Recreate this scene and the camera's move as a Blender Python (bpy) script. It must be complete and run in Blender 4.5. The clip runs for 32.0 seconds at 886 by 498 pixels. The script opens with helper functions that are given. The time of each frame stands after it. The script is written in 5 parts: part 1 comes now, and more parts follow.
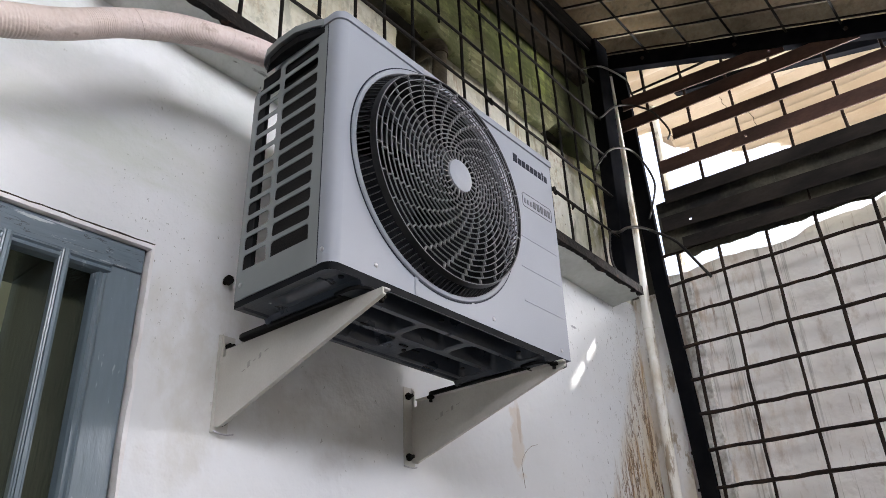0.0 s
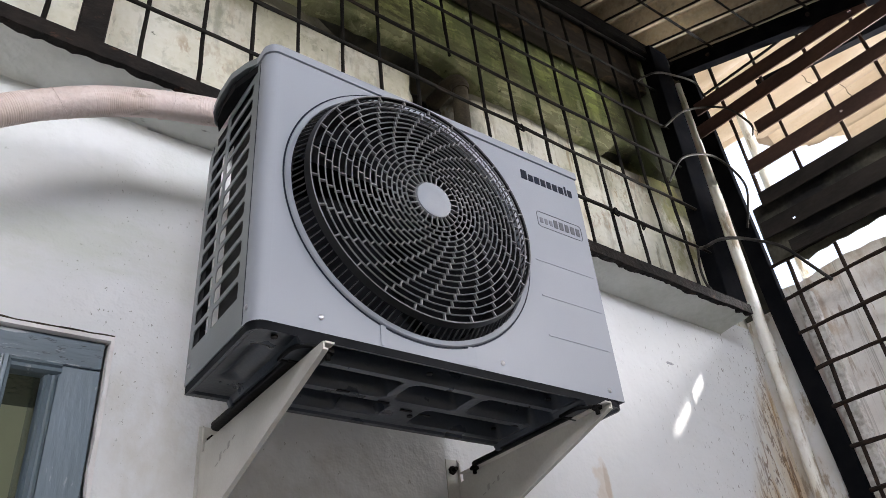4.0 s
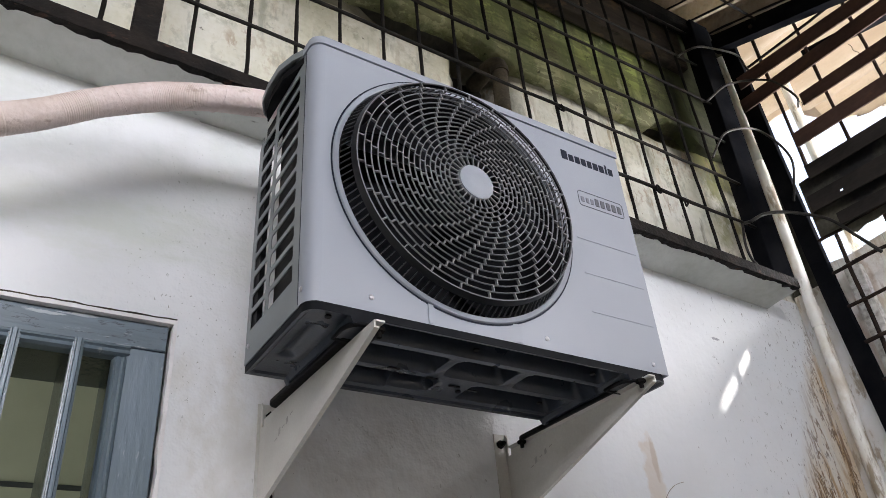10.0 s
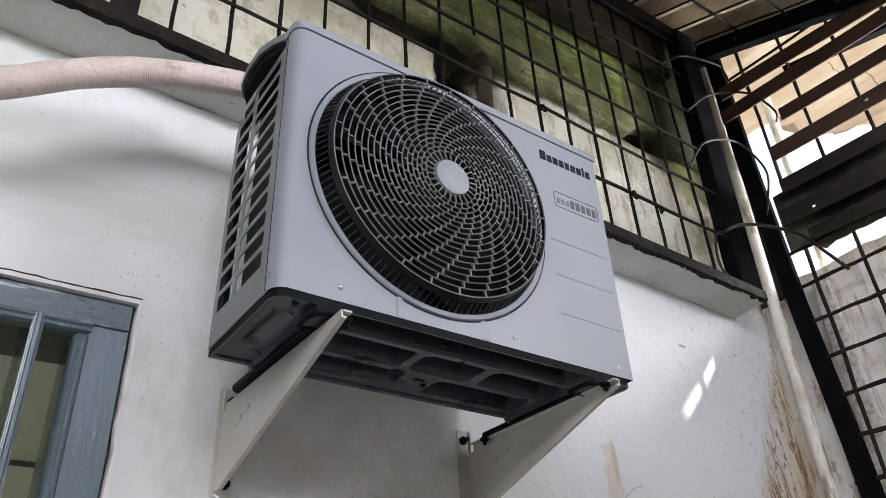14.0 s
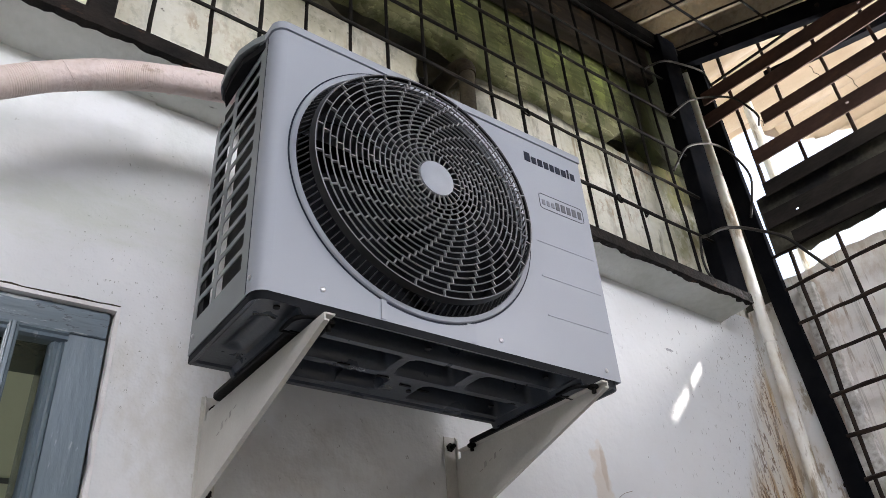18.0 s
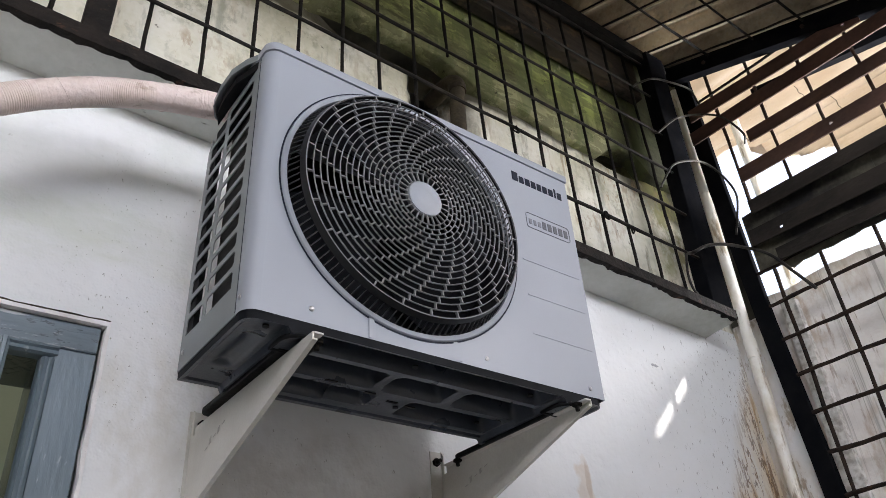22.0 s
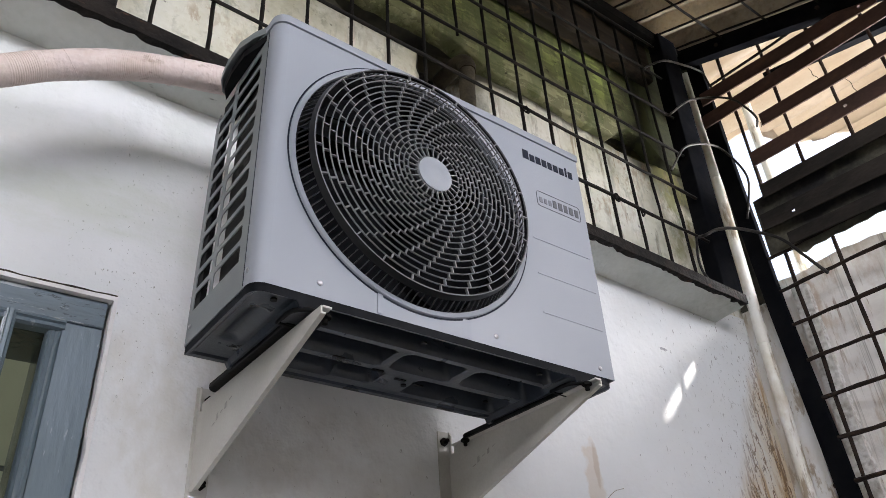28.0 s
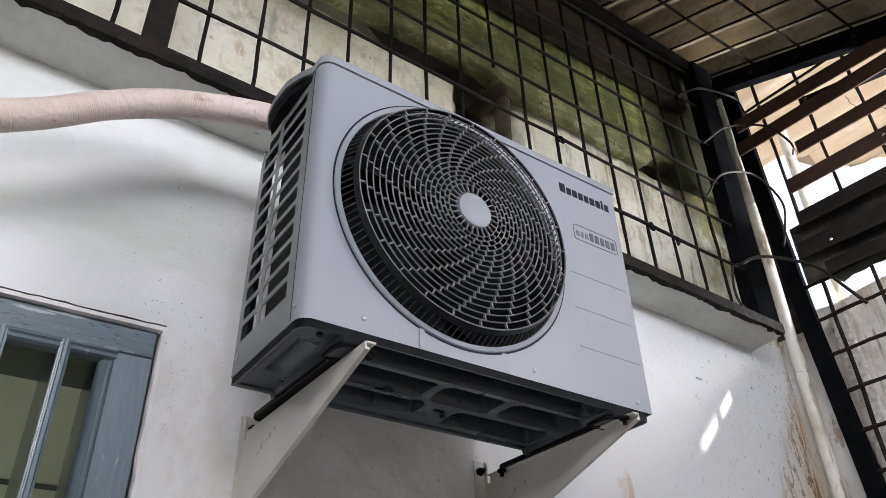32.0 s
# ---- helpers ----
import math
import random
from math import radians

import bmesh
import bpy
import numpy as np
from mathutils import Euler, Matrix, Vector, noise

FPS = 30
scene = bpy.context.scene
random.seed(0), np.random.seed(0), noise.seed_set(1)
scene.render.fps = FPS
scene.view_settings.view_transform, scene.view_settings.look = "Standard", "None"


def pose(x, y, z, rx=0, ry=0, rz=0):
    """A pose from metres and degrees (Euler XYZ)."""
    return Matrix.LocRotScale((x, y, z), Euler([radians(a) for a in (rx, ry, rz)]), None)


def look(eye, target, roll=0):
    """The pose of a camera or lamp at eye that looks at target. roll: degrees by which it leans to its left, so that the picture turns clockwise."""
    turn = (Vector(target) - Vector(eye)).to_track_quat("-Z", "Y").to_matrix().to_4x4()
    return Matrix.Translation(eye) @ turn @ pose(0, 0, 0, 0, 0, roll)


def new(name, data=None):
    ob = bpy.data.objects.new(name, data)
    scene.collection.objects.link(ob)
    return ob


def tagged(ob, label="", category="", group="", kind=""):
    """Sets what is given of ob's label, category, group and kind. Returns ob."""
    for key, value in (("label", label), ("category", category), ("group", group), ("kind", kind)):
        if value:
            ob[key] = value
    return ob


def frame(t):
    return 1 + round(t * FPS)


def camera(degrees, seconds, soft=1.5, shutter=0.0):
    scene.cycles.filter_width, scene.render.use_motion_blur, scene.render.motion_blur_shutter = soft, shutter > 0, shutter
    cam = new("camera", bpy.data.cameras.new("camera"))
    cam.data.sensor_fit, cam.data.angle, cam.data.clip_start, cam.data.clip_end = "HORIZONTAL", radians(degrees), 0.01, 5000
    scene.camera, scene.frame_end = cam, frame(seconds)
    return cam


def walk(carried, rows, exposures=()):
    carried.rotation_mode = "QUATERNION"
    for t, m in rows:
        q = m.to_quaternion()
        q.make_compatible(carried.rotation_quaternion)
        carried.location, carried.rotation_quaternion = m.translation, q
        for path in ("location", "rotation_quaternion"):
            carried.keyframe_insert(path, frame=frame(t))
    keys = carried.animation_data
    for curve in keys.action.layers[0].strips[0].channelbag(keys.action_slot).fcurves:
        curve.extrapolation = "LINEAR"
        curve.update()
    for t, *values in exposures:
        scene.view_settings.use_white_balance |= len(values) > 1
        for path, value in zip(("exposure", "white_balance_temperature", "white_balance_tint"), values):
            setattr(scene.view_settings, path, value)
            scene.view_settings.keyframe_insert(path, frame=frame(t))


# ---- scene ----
cam = camera(61.0, 32.0, soft=0.8)
# seconds, eye, turn in degrees
ROWS = [
    (0.0, 1.3428, -0.7724, 1.5797, 116.718, 2.098, 40.463),
    (0.5, 1.2330, -0.7899, 1.5856, 117.673, 2.915, 39.562),
    (1.0, 1.2084, -0.8261, 1.5986, 118.500, 3.379, 39.604),
    (1.5, 1.2211, -0.8194, 1.5859, 119.629, 3.869, 41.345),
    (2.0, 1.2695, -0.6817, 1.5927, 120.843, 4.091, 43.936),
    (2.5, 1.2981, -0.5394, 1.6143, 122.086, 4.120, 47.212),
    (4.5, 1.3821, -0.3615, 1.6233, 122.934, 5.478, 55.940),
    (5.0, 1.3906, -0.3610, 1.6189, 122.543, 5.624, 56.782),
    (5.5, 1.3979, -0.3690, 1.6191, 122.246, 5.650, 57.523),
    (6.0, 1.4048, -0.3747, 1.6155, 122.082, 5.677, 58.272),
    (6.5, 1.3983, -0.3807, 1.6151, 121.991, 5.696, 58.699),
    (7.0, 1.3950, -0.3907, 1.6151, 122.271, 5.761, 58.725),
    (7.5, 1.3936, -0.3941, 1.6125, 122.744, 5.743, 58.612),
    (8.0, 1.3936, -0.3935, 1.6099, 122.965, 5.533, 58.774),
    (8.5, 1.3897, -0.3937, 1.6054, 122.921, 5.260, 59.137),
    (9.0, 1.3895, -0.3964, 1.6050, 122.820, 5.050, 59.114),
    (9.5, 1.3963, -0.3987, 1.6024, 122.492, 4.768, 58.745),
    (10.0, 1.3930, -0.3925, 1.5972, 122.078, 4.560, 58.056),
    (10.5, 1.3942, -0.3854, 1.5969, 121.619, 4.430, 57.221),
    (11.0, 1.3847, -0.3776, 1.5896, 121.153, 4.115, 56.623),
    (11.5, 1.3656, -0.3748, 1.5855, 120.757, 3.699, 55.911),
    (12.0, 1.3757, -0.3778, 1.5844, 120.462, 3.299, 55.000),
    (12.5, 1.3842, -0.3822, 1.5852, 120.495, 3.007, 54.378),
    (13.0, 1.3816, -0.3848, 1.5889, 120.772, 2.769, 54.140),
    (13.5, 1.3944, -0.3773, 1.6004, 121.078, 2.719, 54.303),
    (14.0, 1.3939, -0.3833, 1.5987, 121.450, 2.821, 54.897),
    (14.5, 1.3854, -0.3896, 1.6054, 121.905, 3.089, 55.212),
    (16.5, 1.3922, -0.3898, 1.5981, 122.163, 3.991, 54.352),
    (17.0, 1.3887, -0.3906, 1.5954, 122.068, 3.971, 54.078),
    (17.5, 1.3745, -0.3746, 1.5964, 122.224, 4.031, 54.022),
    (18.0, 1.3730, -0.3671, 1.5960, 122.237, 3.950, 54.278),
    (18.5, 1.3779, -0.3779, 1.5986, 122.221, 3.767, 54.523),
    (19.0, 1.3791, -0.3826, 1.5985, 122.079, 3.658, 54.386),
    (19.5, 1.3758, -0.3779, 1.5978, 121.988, 3.683, 54.210),
    (20.0, 1.3801, -0.3779, 1.5967, 121.911, 3.760, 53.795),
    (20.5, 1.3887, -0.3802, 1.5959, 122.054, 3.827, 53.442),
    (21.0, 1.3982, -0.3873, 1.6000, 122.396, 3.810, 53.160),
    (21.5, 1.3999, -0.3905, 1.6010, 122.624, 3.797, 53.176),
    (22.0, 1.4019, -0.3811, 1.6000, 122.796, 3.840, 53.354),
    (22.5, 1.4065, -0.3857, 1.6015, 122.769, 3.909, 53.201),
    (23.0, 1.4014, -0.3828, 1.5972, 122.589, 3.961, 52.746),
    (23.5, 1.3994, -0.3807, 1.5981, 122.390, 4.102, 52.147),
    (24.0, 1.3960, -0.3820, 1.6063, 122.309, 4.231, 52.054),
    (24.5, 1.3991, -0.3815, 1.6051, 122.230, 4.097, 52.501),
    (25.0, 1.3986, -0.3939, 1.6028, 122.217, 3.772, 53.077),
    (25.5, 1.3936, -0.3999, 1.6018, 122.181, 3.475, 53.222),
    (27.5, 1.3818, -0.3709, 1.5962, 121.972, 3.544, 53.047),
    (28.0, 1.3779, -0.3714, 1.5927, 121.837, 3.216, 53.534),
    (28.5, 1.3739, -0.3755, 1.5910, 121.853, 2.889, 54.051),
    (29.0, 1.3756, -0.3757, 1.5911, 121.874, 2.670, 54.259),
    (29.5, 1.3767, -0.3748, 1.5915, 121.887, 2.498, 54.508),
    (30.0, 1.3754, -0.3699, 1.5908, 121.914, 2.336, 54.778),
    (30.5, 1.3761, -0.3725, 1.5921, 122.050, 2.241, 55.021),
    (31.0, 1.3791, -0.3821, 1.5965, 122.401, 2.162, 55.081),
    (31.5, 1.3916, -0.3979, 1.6058, 122.933, 2.001, 55.142),
    (32.0, 1.3991, -0.4103, 1.6025, 123.358, 1.748, 55.237),
]
walk(cam, [(t, pose(x, y, z, rx, ry, rz)) for t, x, y, z, rx, ry, rz in ROWS], [(0, 1.5, 6500, 12), (32, 1.5, 6500, 12)])

# ---- light ----
SUN_DIR = Vector((0.60, 1.104, 1.10)).normalized()
world = bpy.data.worlds.new("world")
scene.world = world
world.use_nodes = True
wn = world.node_tree
sky = wn.nodes.new("ShaderNodeTexSky")
sky.sky_type, sky.sun_disc = "NISHITA", False
sky.sun_elevation = math.asin(SUN_DIR.z)
sky.sun_rotation = math.atan2(SUN_DIR.x, SUN_DIR.y)
sky.air_density, sky.dust_density = 1.0, 3.0
wn.links.new(sky.outputs["Color"], wn.nodes["Background"].inputs["Color"])
wn.nodes["Background"].inputs["Strength"].default_value = 0.15

sun_data = bpy.data.lights.new("sun", "SUN")
sun_data.energy, sun_data.angle, sun_data.color = 4.0, radians(0.5), (1.0, 0.95, 0.88)
sun = new("sun", sun_data)
sun.matrix_world = look(SUN_DIR * 20, (0, 0, 0))


def sky_or_fill_lamp(name, eye, target, sx, sy, watts, tint=(0.93, 0.97, 1.0)):
    """An area lamp of daylight: it fills a seen opening or is added as fill."""
    data = bpy.data.lights.new(name, "AREA")
    data.shape, data.size, data.size_y, data.energy, data.color = "RECTANGLE", sx, sy, watts, tint
    ob = new(name, data)
    ob.matrix_world = look(eye, target)
    return ob


# added area lamp, set as unseen open sky past the yard: the main daylight
sky_or_fill_lamp("added_daylight_main", (5.3, -2.3, 4.06), (0, 0.3, 2.3), 4.2, 1.3, 87, (0.965, 0.955, 1.0))
# second added lamp, set as a brighter strip of unseen sky at the corner
sky_or_fill_lamp("added_daylight_corner", (5.3, 4.0, 4.12), (0, 0.5, 2.25), 1.3, 0.45, 44, (0.965, 0.955, 1.0))
# the open gap over the boundary wall
sky_or_fill_lamp("daylight_gap", (0.9, 2.9, 3.25), (0.3, 0.8, 3.6), 1.6, 0.5, 31, (0.99, 0.99, 1.0))
# added lamp that brightens the room behind the barred window; no source is seen
sky_or_fill_lamp("room_fill_lamp", (-1.2, -3.35, 1.9), (-1.2, 0, 1.9), 1.2, 1.1, 20, (0.98, 1.0, 0.98))

# ---- materials ----
def material(name, colour, rough=0.6, metal=0.0, second=None, scale=6.0, mix=(0.4, 0.65), bump=0.0, bump_scale=120.0, grain=0.0, coat=0.0, stretch=(1, 1, 1), rough_var=0.0):
    """A procedural surface: two colours mixed by a large noise, a fine grain on top, and fine relief."""
    m = bpy.data.materials.new(name)
    m.use_nodes = True
    nt = m.node_tree
    n, l = nt.nodes, nt.links
    bsdf = n["Principled BSDF"]
    bsdf.inputs["Roughness"].default_value = rough
    bsdf.inputs["Metallic"].default_value = metal
    bsdf.inputs["Coat Weight"].default_value = coat
    bsdf.inputs["Coat Roughness"].default_value = 0.22
    co = n.new("ShaderNodeTexCoord")
    mp = n.new("ShaderNodeMapping")
    mp.inputs["Scale"].default_value = stretch
    l.new(co.outputs["Object"], mp.inputs["Vector"])
    big = n.new("ShaderNodeTexNoise")
    big.inputs["Scale"].default_value, big.inputs["Detail"].default_value = scale, 6
    l.new(mp.outputs["Vector"], big.inputs["Vector"])
    ramp = n.new("ShaderNodeValToRGB")
    ramp.color_ramp.elements[0].position, ramp.color_ramp.elements[1].position = mix
    ramp.color_ramp.elements[0].color = (*colour, 1)
    ramp.color_ramp.elements[1].color = (*(second or tuple(c * 0.9 for c in colour)), 1)
    l.new(big.outputs["Fac"], ramp.inputs["Fac"])
    fine = n.new("ShaderNodeTexNoise")
    fine.inputs["Scale"].default_value, fine.inputs["Detail"].default_value = bump_scale, 4
    l.new(mp.outputs["Vector"], fine.inputs["Vector"])
    last = ramp.outputs["Color"]
    if grain:
        mul = n.new("ShaderNodeMix")
        mul.data_type, mul.blend_type = "RGBA", "OVERLAY"
        mul.inputs["Factor"].default_value = grain
        l.new(last, mul.inputs[6])
        l.new(fine.outputs["Fac"], mul.inputs[7])
        last = mul.outputs[2]
    l.new(last, bsdf.inputs["Base Color"])
    if rough_var:
        rr = n.new("ShaderNodeMapRange")
        rr.inputs["To Min"].default_value, rr.inputs["To Max"].default_value = max(0.02, rough - rough_var), min(1, rough + rough_var)
        l.new(big.outputs["Fac"], rr.inputs["Value"])
        l.new(rr.outputs["Result"], bsdf.inputs["Roughness"])
    if bump:
        b = n.new("ShaderNodeBump")
        b.inputs["Strength"].default_value, b.inputs["Distance"].default_value = bump, 0.004
        l.new(fine.outputs["Fac"], b.inputs["Height"])
        l.new(b.outputs["Normal"], bsdf.inputs["Normal"])
    return m


def noise_mask(m, scale, low, high, stretch=(1, 1, 1), offset=(0, 0, 0), detail=8):
    """A 0 to 1 mask of noise in a material's tree."""
    n, l = m.node_tree.nodes, m.node_tree.links
    co, mp, tx, mr = (n.new(k) for k in ("ShaderNodeTexCoord", "ShaderNodeMapping", "ShaderNodeTexNoise", "ShaderNodeMapRange"))
    mp.inputs["Scale"].default_value, mp.inputs["Location"].default_value = stretch, offset
    tx.inputs["Scale"].default_value, tx.inputs["Detail"].default_value, tx.inputs["Roughness"].default_value = scale, detail, 0.65
    mr.inputs["From Min"].default_value, mr.inputs["From Max"].default_value = low, high
    l.new(co.outputs["Object"], mp.inputs["Vector"])
    l.new(mp.outputs["Vector"], tx.inputs["Vector"])
    l.new(tx.outputs["Fac"], mr.inputs["Value"])
    return mr.outputs["Result"]


def ramp_along(m, axis, a, b, wobble=0.0, wobble_scale=4.0):
    """0 at a, 1 at b along an axis of the object, with a ragged edge."""
    n, l = m.node_tree.nodes, m.node_tree.links
    co, sp, mr = (n.new(k) for k in ("ShaderNodeTexCoord", "ShaderNodeSeparateXYZ", "ShaderNodeMapRange"))
    l.new(co.outputs["Object"], sp.inputs["Vector"])
    value = sp.outputs["XYZ".index(axis)]
    if wobble:
        tx, ma = n.new("ShaderNodeTexNoise"), n.new("ShaderNodeMath")
        tx.inputs["Scale"].default_value, tx.inputs["Detail"].default_value = wobble_scale, 6
        l.new(co.outputs["Object"], tx.inputs["Vector"])
        ma.operation = "MULTIPLY_ADD"
        ma.inputs[1].default_value = wobble
        l.new(tx.outputs["Fac"], ma.inputs[0])
        l.new(value, ma.inputs[2])
        value = ma.outputs["Value"]
    mr.inputs["From Min"].default_value, mr.inputs["From Max"].default_value = a + wobble / 2, b + wobble / 2
    l.new(value, mr.inputs["Value"])
    return mr.outputs["Result"]


def ramp_slant(m, way, a, b, wobble=0.0, wobble_scale=4.0):
    """0 at a, 1 at b along a slanting direction of the object, with a ragged edge."""
    n, l = m.node_tree.nodes, m.node_tree.links
    co, dt, mr, tx, ma = (n.new(k) for k in ("ShaderNodeTexCoord", "ShaderNodeVectorMath", "ShaderNodeMapRange", "ShaderNodeTexNoise", "ShaderNodeMath"))
    dt.operation, ma.operation = "DOT_PRODUCT", "MULTIPLY_ADD"
    dt.inputs[1].default_value, ma.inputs[1].default_value = way, wobble
    tx.inputs["Scale"].default_value, tx.inputs["Detail"].default_value = wobble_scale, 6
    l.new(co.outputs["Object"], dt.inputs[0])
    l.new(co.outputs["Object"], tx.inputs["Vector"])
    l.new(tx.outputs["Fac"], ma.inputs[0])
    l.new(dt.outputs["Value"], ma.inputs[2])
    mr.inputs["From Min"].default_value, mr.inputs["From Max"].default_value = a + wobble / 2, b + wobble / 2
    l.new(ma.outputs["Value"], mr.inputs["Value"])
    return mr.outputs["Result"]


def times(m, *masks):
    n, l = m.node_tree.nodes, m.node_tree.links
    out = masks[0]
    for k in masks[1:]:
        ma = n.new("ShaderNodeMath")
        ma.operation = "MULTIPLY"
        l.new(out, ma.inputs[0])
        l.new(k, ma.inputs[1])
        out = ma.outputs["Value"]
    return out


def stain_or_shade(m, colour, mask, amount=1.0):
    """Lay a colour over a material's base colour where the mask is high."""
    n, l = m.node_tree.nodes, m.node_tree.links
    socket = n["Principled BSDF"].inputs["Base Color"]
    before = socket.links[0].from_socket
    mix, ma = n.new("ShaderNodeMix"), n.new("ShaderNodeMath")
    mix.data_type = "RGBA"
    ma.operation = "MULTIPLY"
    ma.inputs[1].default_value = amount
    l.new(mask, ma.inputs[0])
    l.new(ma.outputs["Value"], mix.inputs[0])
    l.new(before, mix.inputs[6])
    mix.inputs[7].default_value = (*colour, 1)
    l.new(mix.outputs[2], socket)


def line_mask(m, scale, width, stretch=(1, 1, 1), offset=(0, 0, 0), level=0.5):
    """Thin wandering lines: the level line of a noise."""
    n, l = m.node_tree.nodes, m.node_tree.links
    wide = noise_mask(m, scale, 0.0, 1.0, stretch, offset, 5)
    df, mr = n.new("ShaderNodeMath"), n.new("ShaderNodeMapRange")
    df.operation = "COMPARE"
    df.inputs[1].default_value, df.inputs[2].default_value = level, width
    l.new(wide, df.inputs[0])
    l.new(df.outputs["Value"], mr.inputs["Value"])
    return mr.outputs["Result"]


def spot_mask(m, centre, size, wobble=0.35, wobble_scale=30.0):
    """A ragged round spot about a point of the object; size holds its three radii."""
    n, l = m.node_tree.nodes, m.node_tree.links
    co, sb, dv, ln, tx, ma, mr = (n.new(k) for k in ("ShaderNodeTexCoord", "ShaderNodeVectorMath", "ShaderNodeVectorMath", "ShaderNodeVectorMath", "ShaderNodeTexNoise", "ShaderNodeMath", "ShaderNodeMapRange"))
    sb.operation, dv.operation, ln.operation, ma.operation = "SUBTRACT", "DIVIDE", "LENGTH", "MULTIPLY_ADD"
    sb.inputs[1].default_value, dv.inputs[1].default_value, ma.inputs[1].default_value = centre, size, 2 * wobble
    tx.inputs["Scale"].default_value, tx.inputs["Detail"].default_value = wobble_scale, 5
    l.new(co.outputs["Object"], sb.inputs[0])
    l.new(sb.outputs["Vector"], dv.inputs[0])
    l.new(dv.outputs["Vector"], ln.inputs[0])
    l.new(co.outputs["Object"], tx.inputs["Vector"])
    l.new(tx.outputs["Fac"], ma.inputs[0])
    l.new(ln.outputs["Value"], ma.inputs[2])
    mr.inputs["From Min"].default_value, mr.inputs["From Max"].default_value = 1.0 + wobble, 0.7 + wobble
    l.new(ma.outputs["Value"], mr.inputs["Value"])
    return mr.outputs["Result"]


def relief(m, scale, depth, strength=0.5, stretch=(1, 1, 1), detail=3):
    """A second, coarser relief under the fine one."""
    n, l = m.node_tree.nodes, m.node_tree.links
    socket = n["Principled BSDF"].inputs["Normal"]
    b = n.new("ShaderNodeBump")
    b.inputs["Strength"].default_value, b.inputs["Distance"].default_value = strength, depth
    l.new(noise_mask(m, scale, 0.0, 1.0, stretch, (3, 3, 1), detail), b.inputs["Height"])
    if socket.links:
        l.new(socket.links[0].from_socket, b.inputs["Normal"])
    l.new(b.outputs["Normal"], socket)


def gloss(m, level):
    m.node_tree.nodes["Principled BSDF"].inputs["Specular IOR Level"].default_value = level


M = {}
M["paint"] = material("ac_paint", (0.308, 0.334, 0.377), 0.46, 0.0, (0.290, 0.315, 0.356), 3, bump=0.05, bump_scale=700, rough_var=0.06)
# the front's paint again, darker: the shade of the unit's sides is in the colour
M["side_paint_shaded"] = material("ac_side_paint_shaded", (0.20, 0.222, 0.225), 0.45, 0.0, (0.175, 0.194, 0.197), 5, bump=0.05, bump_scale=600, rough_var=0.08)
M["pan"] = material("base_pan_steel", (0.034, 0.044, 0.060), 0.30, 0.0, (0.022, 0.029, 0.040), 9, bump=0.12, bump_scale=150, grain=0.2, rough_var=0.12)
M["guard"] = material("guard_plastic", (0.19, 0.195, 0.205), 0.42, 0.0, (0.15, 0.154, 0.16), 20, rough_var=0.08)
M["rim"] = material("rim_plastic", (0.008, 0.0084, 0.0095), 0.42, 0.0, (0.005, 0.0055, 0.006), 20)
gloss(M["rim"], 0.25)
M["rib"] = material("rib_plastic", (0.040, 0.041, 0.044), 0.4, 0.0, (0.030, 0.031, 0.034), 20)
M["black"] = material("black_plastic", (0.008, 0.008, 0.009), 0.55, 0.0, (0.012, 0.012, 0.013), 30)
M["blade"] = material("fan_blade_plastic", (0.004, 0.0042, 0.005), 0.6, 0.0, (0.009, 0.0095, 0.011), 12)
M["fins"] = material("coil_fins", (0.012, 0.012, 0.012), 0.5, 0.0, (0.03, 0.027, 0.024), 400, stretch=(1, 40, 1))
M["ink"] = material("dark_print", (0.012, 0.016, 0.03), 0.5, 0.0, (0.02, 0.024, 0.035), 60)
M["grey_print"] = material("grey_print", (0.085, 0.09, 0.105), 0.5, 0.0, (0.07, 0.075, 0.09), 60)
M["pale_print"] = material("pale_grey_print", (0.17, 0.18, 0.205), 0.5, 0.0, (0.15, 0.16, 0.185), 60)
M["screw"] = material("zinc_screw", (0.55, 0.56, 0.58), 0.3, 1.0, (0.4, 0.4, 0.42), 200)
M["stamp"] = material("worn_enamel_mark", (0.40, 0.39, 0.36), 0.5, 0.0, (0.34, 0.33, 0.30), 60)
gloss(M["pan"], 0.5)
gloss(M["ink"], 0.15)
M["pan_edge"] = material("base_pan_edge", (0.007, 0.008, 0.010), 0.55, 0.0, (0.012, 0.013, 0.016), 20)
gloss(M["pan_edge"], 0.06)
M["rubber"] = material("black_rubber", (0.004, 0.004, 0.005), 0.5, 0.0, (0.008, 0.008, 0.008), 40, bump=0.2)
M["bracket"] = material("bracket_enamel", (0.58, 0.57, 0.53), 0.45, 0.0, (0.51, 0.50, 0.46), 8, bump=0.08, bump_scale=200, grain=0.12)
stain_or_shade(M["bracket"], (0.30, 0.27, 0.22), noise_mask(M["bracket"], 22, 0.66, 0.74), 0.6)
M["hose"] = material("wrapping_tape", (0.72, 0.61, 0.58), 0.5, 0.0, (0.62, 0.52, 0.48), 10, bump=0.5, bump_scale=110, grain=0.2)
stain_or_shade(M["hose"], (0.58, 0.50, 0.38), ramp_along(M["hose"], "Y", 1.05, 0.45, 0.3, 6), 0.6)
stain_or_shade(M["hose"], (0.30, 0.21, 0.15), noise_mask(M["hose"], 34, 0.60, 0.68, (1, 0.5, 1)), 0.6)
M["pvc"] = material("dirty_pvc", (0.84, 0.83, 0.79), 0.4, 0.0, (0.76, 0.73, 0.64), 6, bump=0.1, grain=0.15)
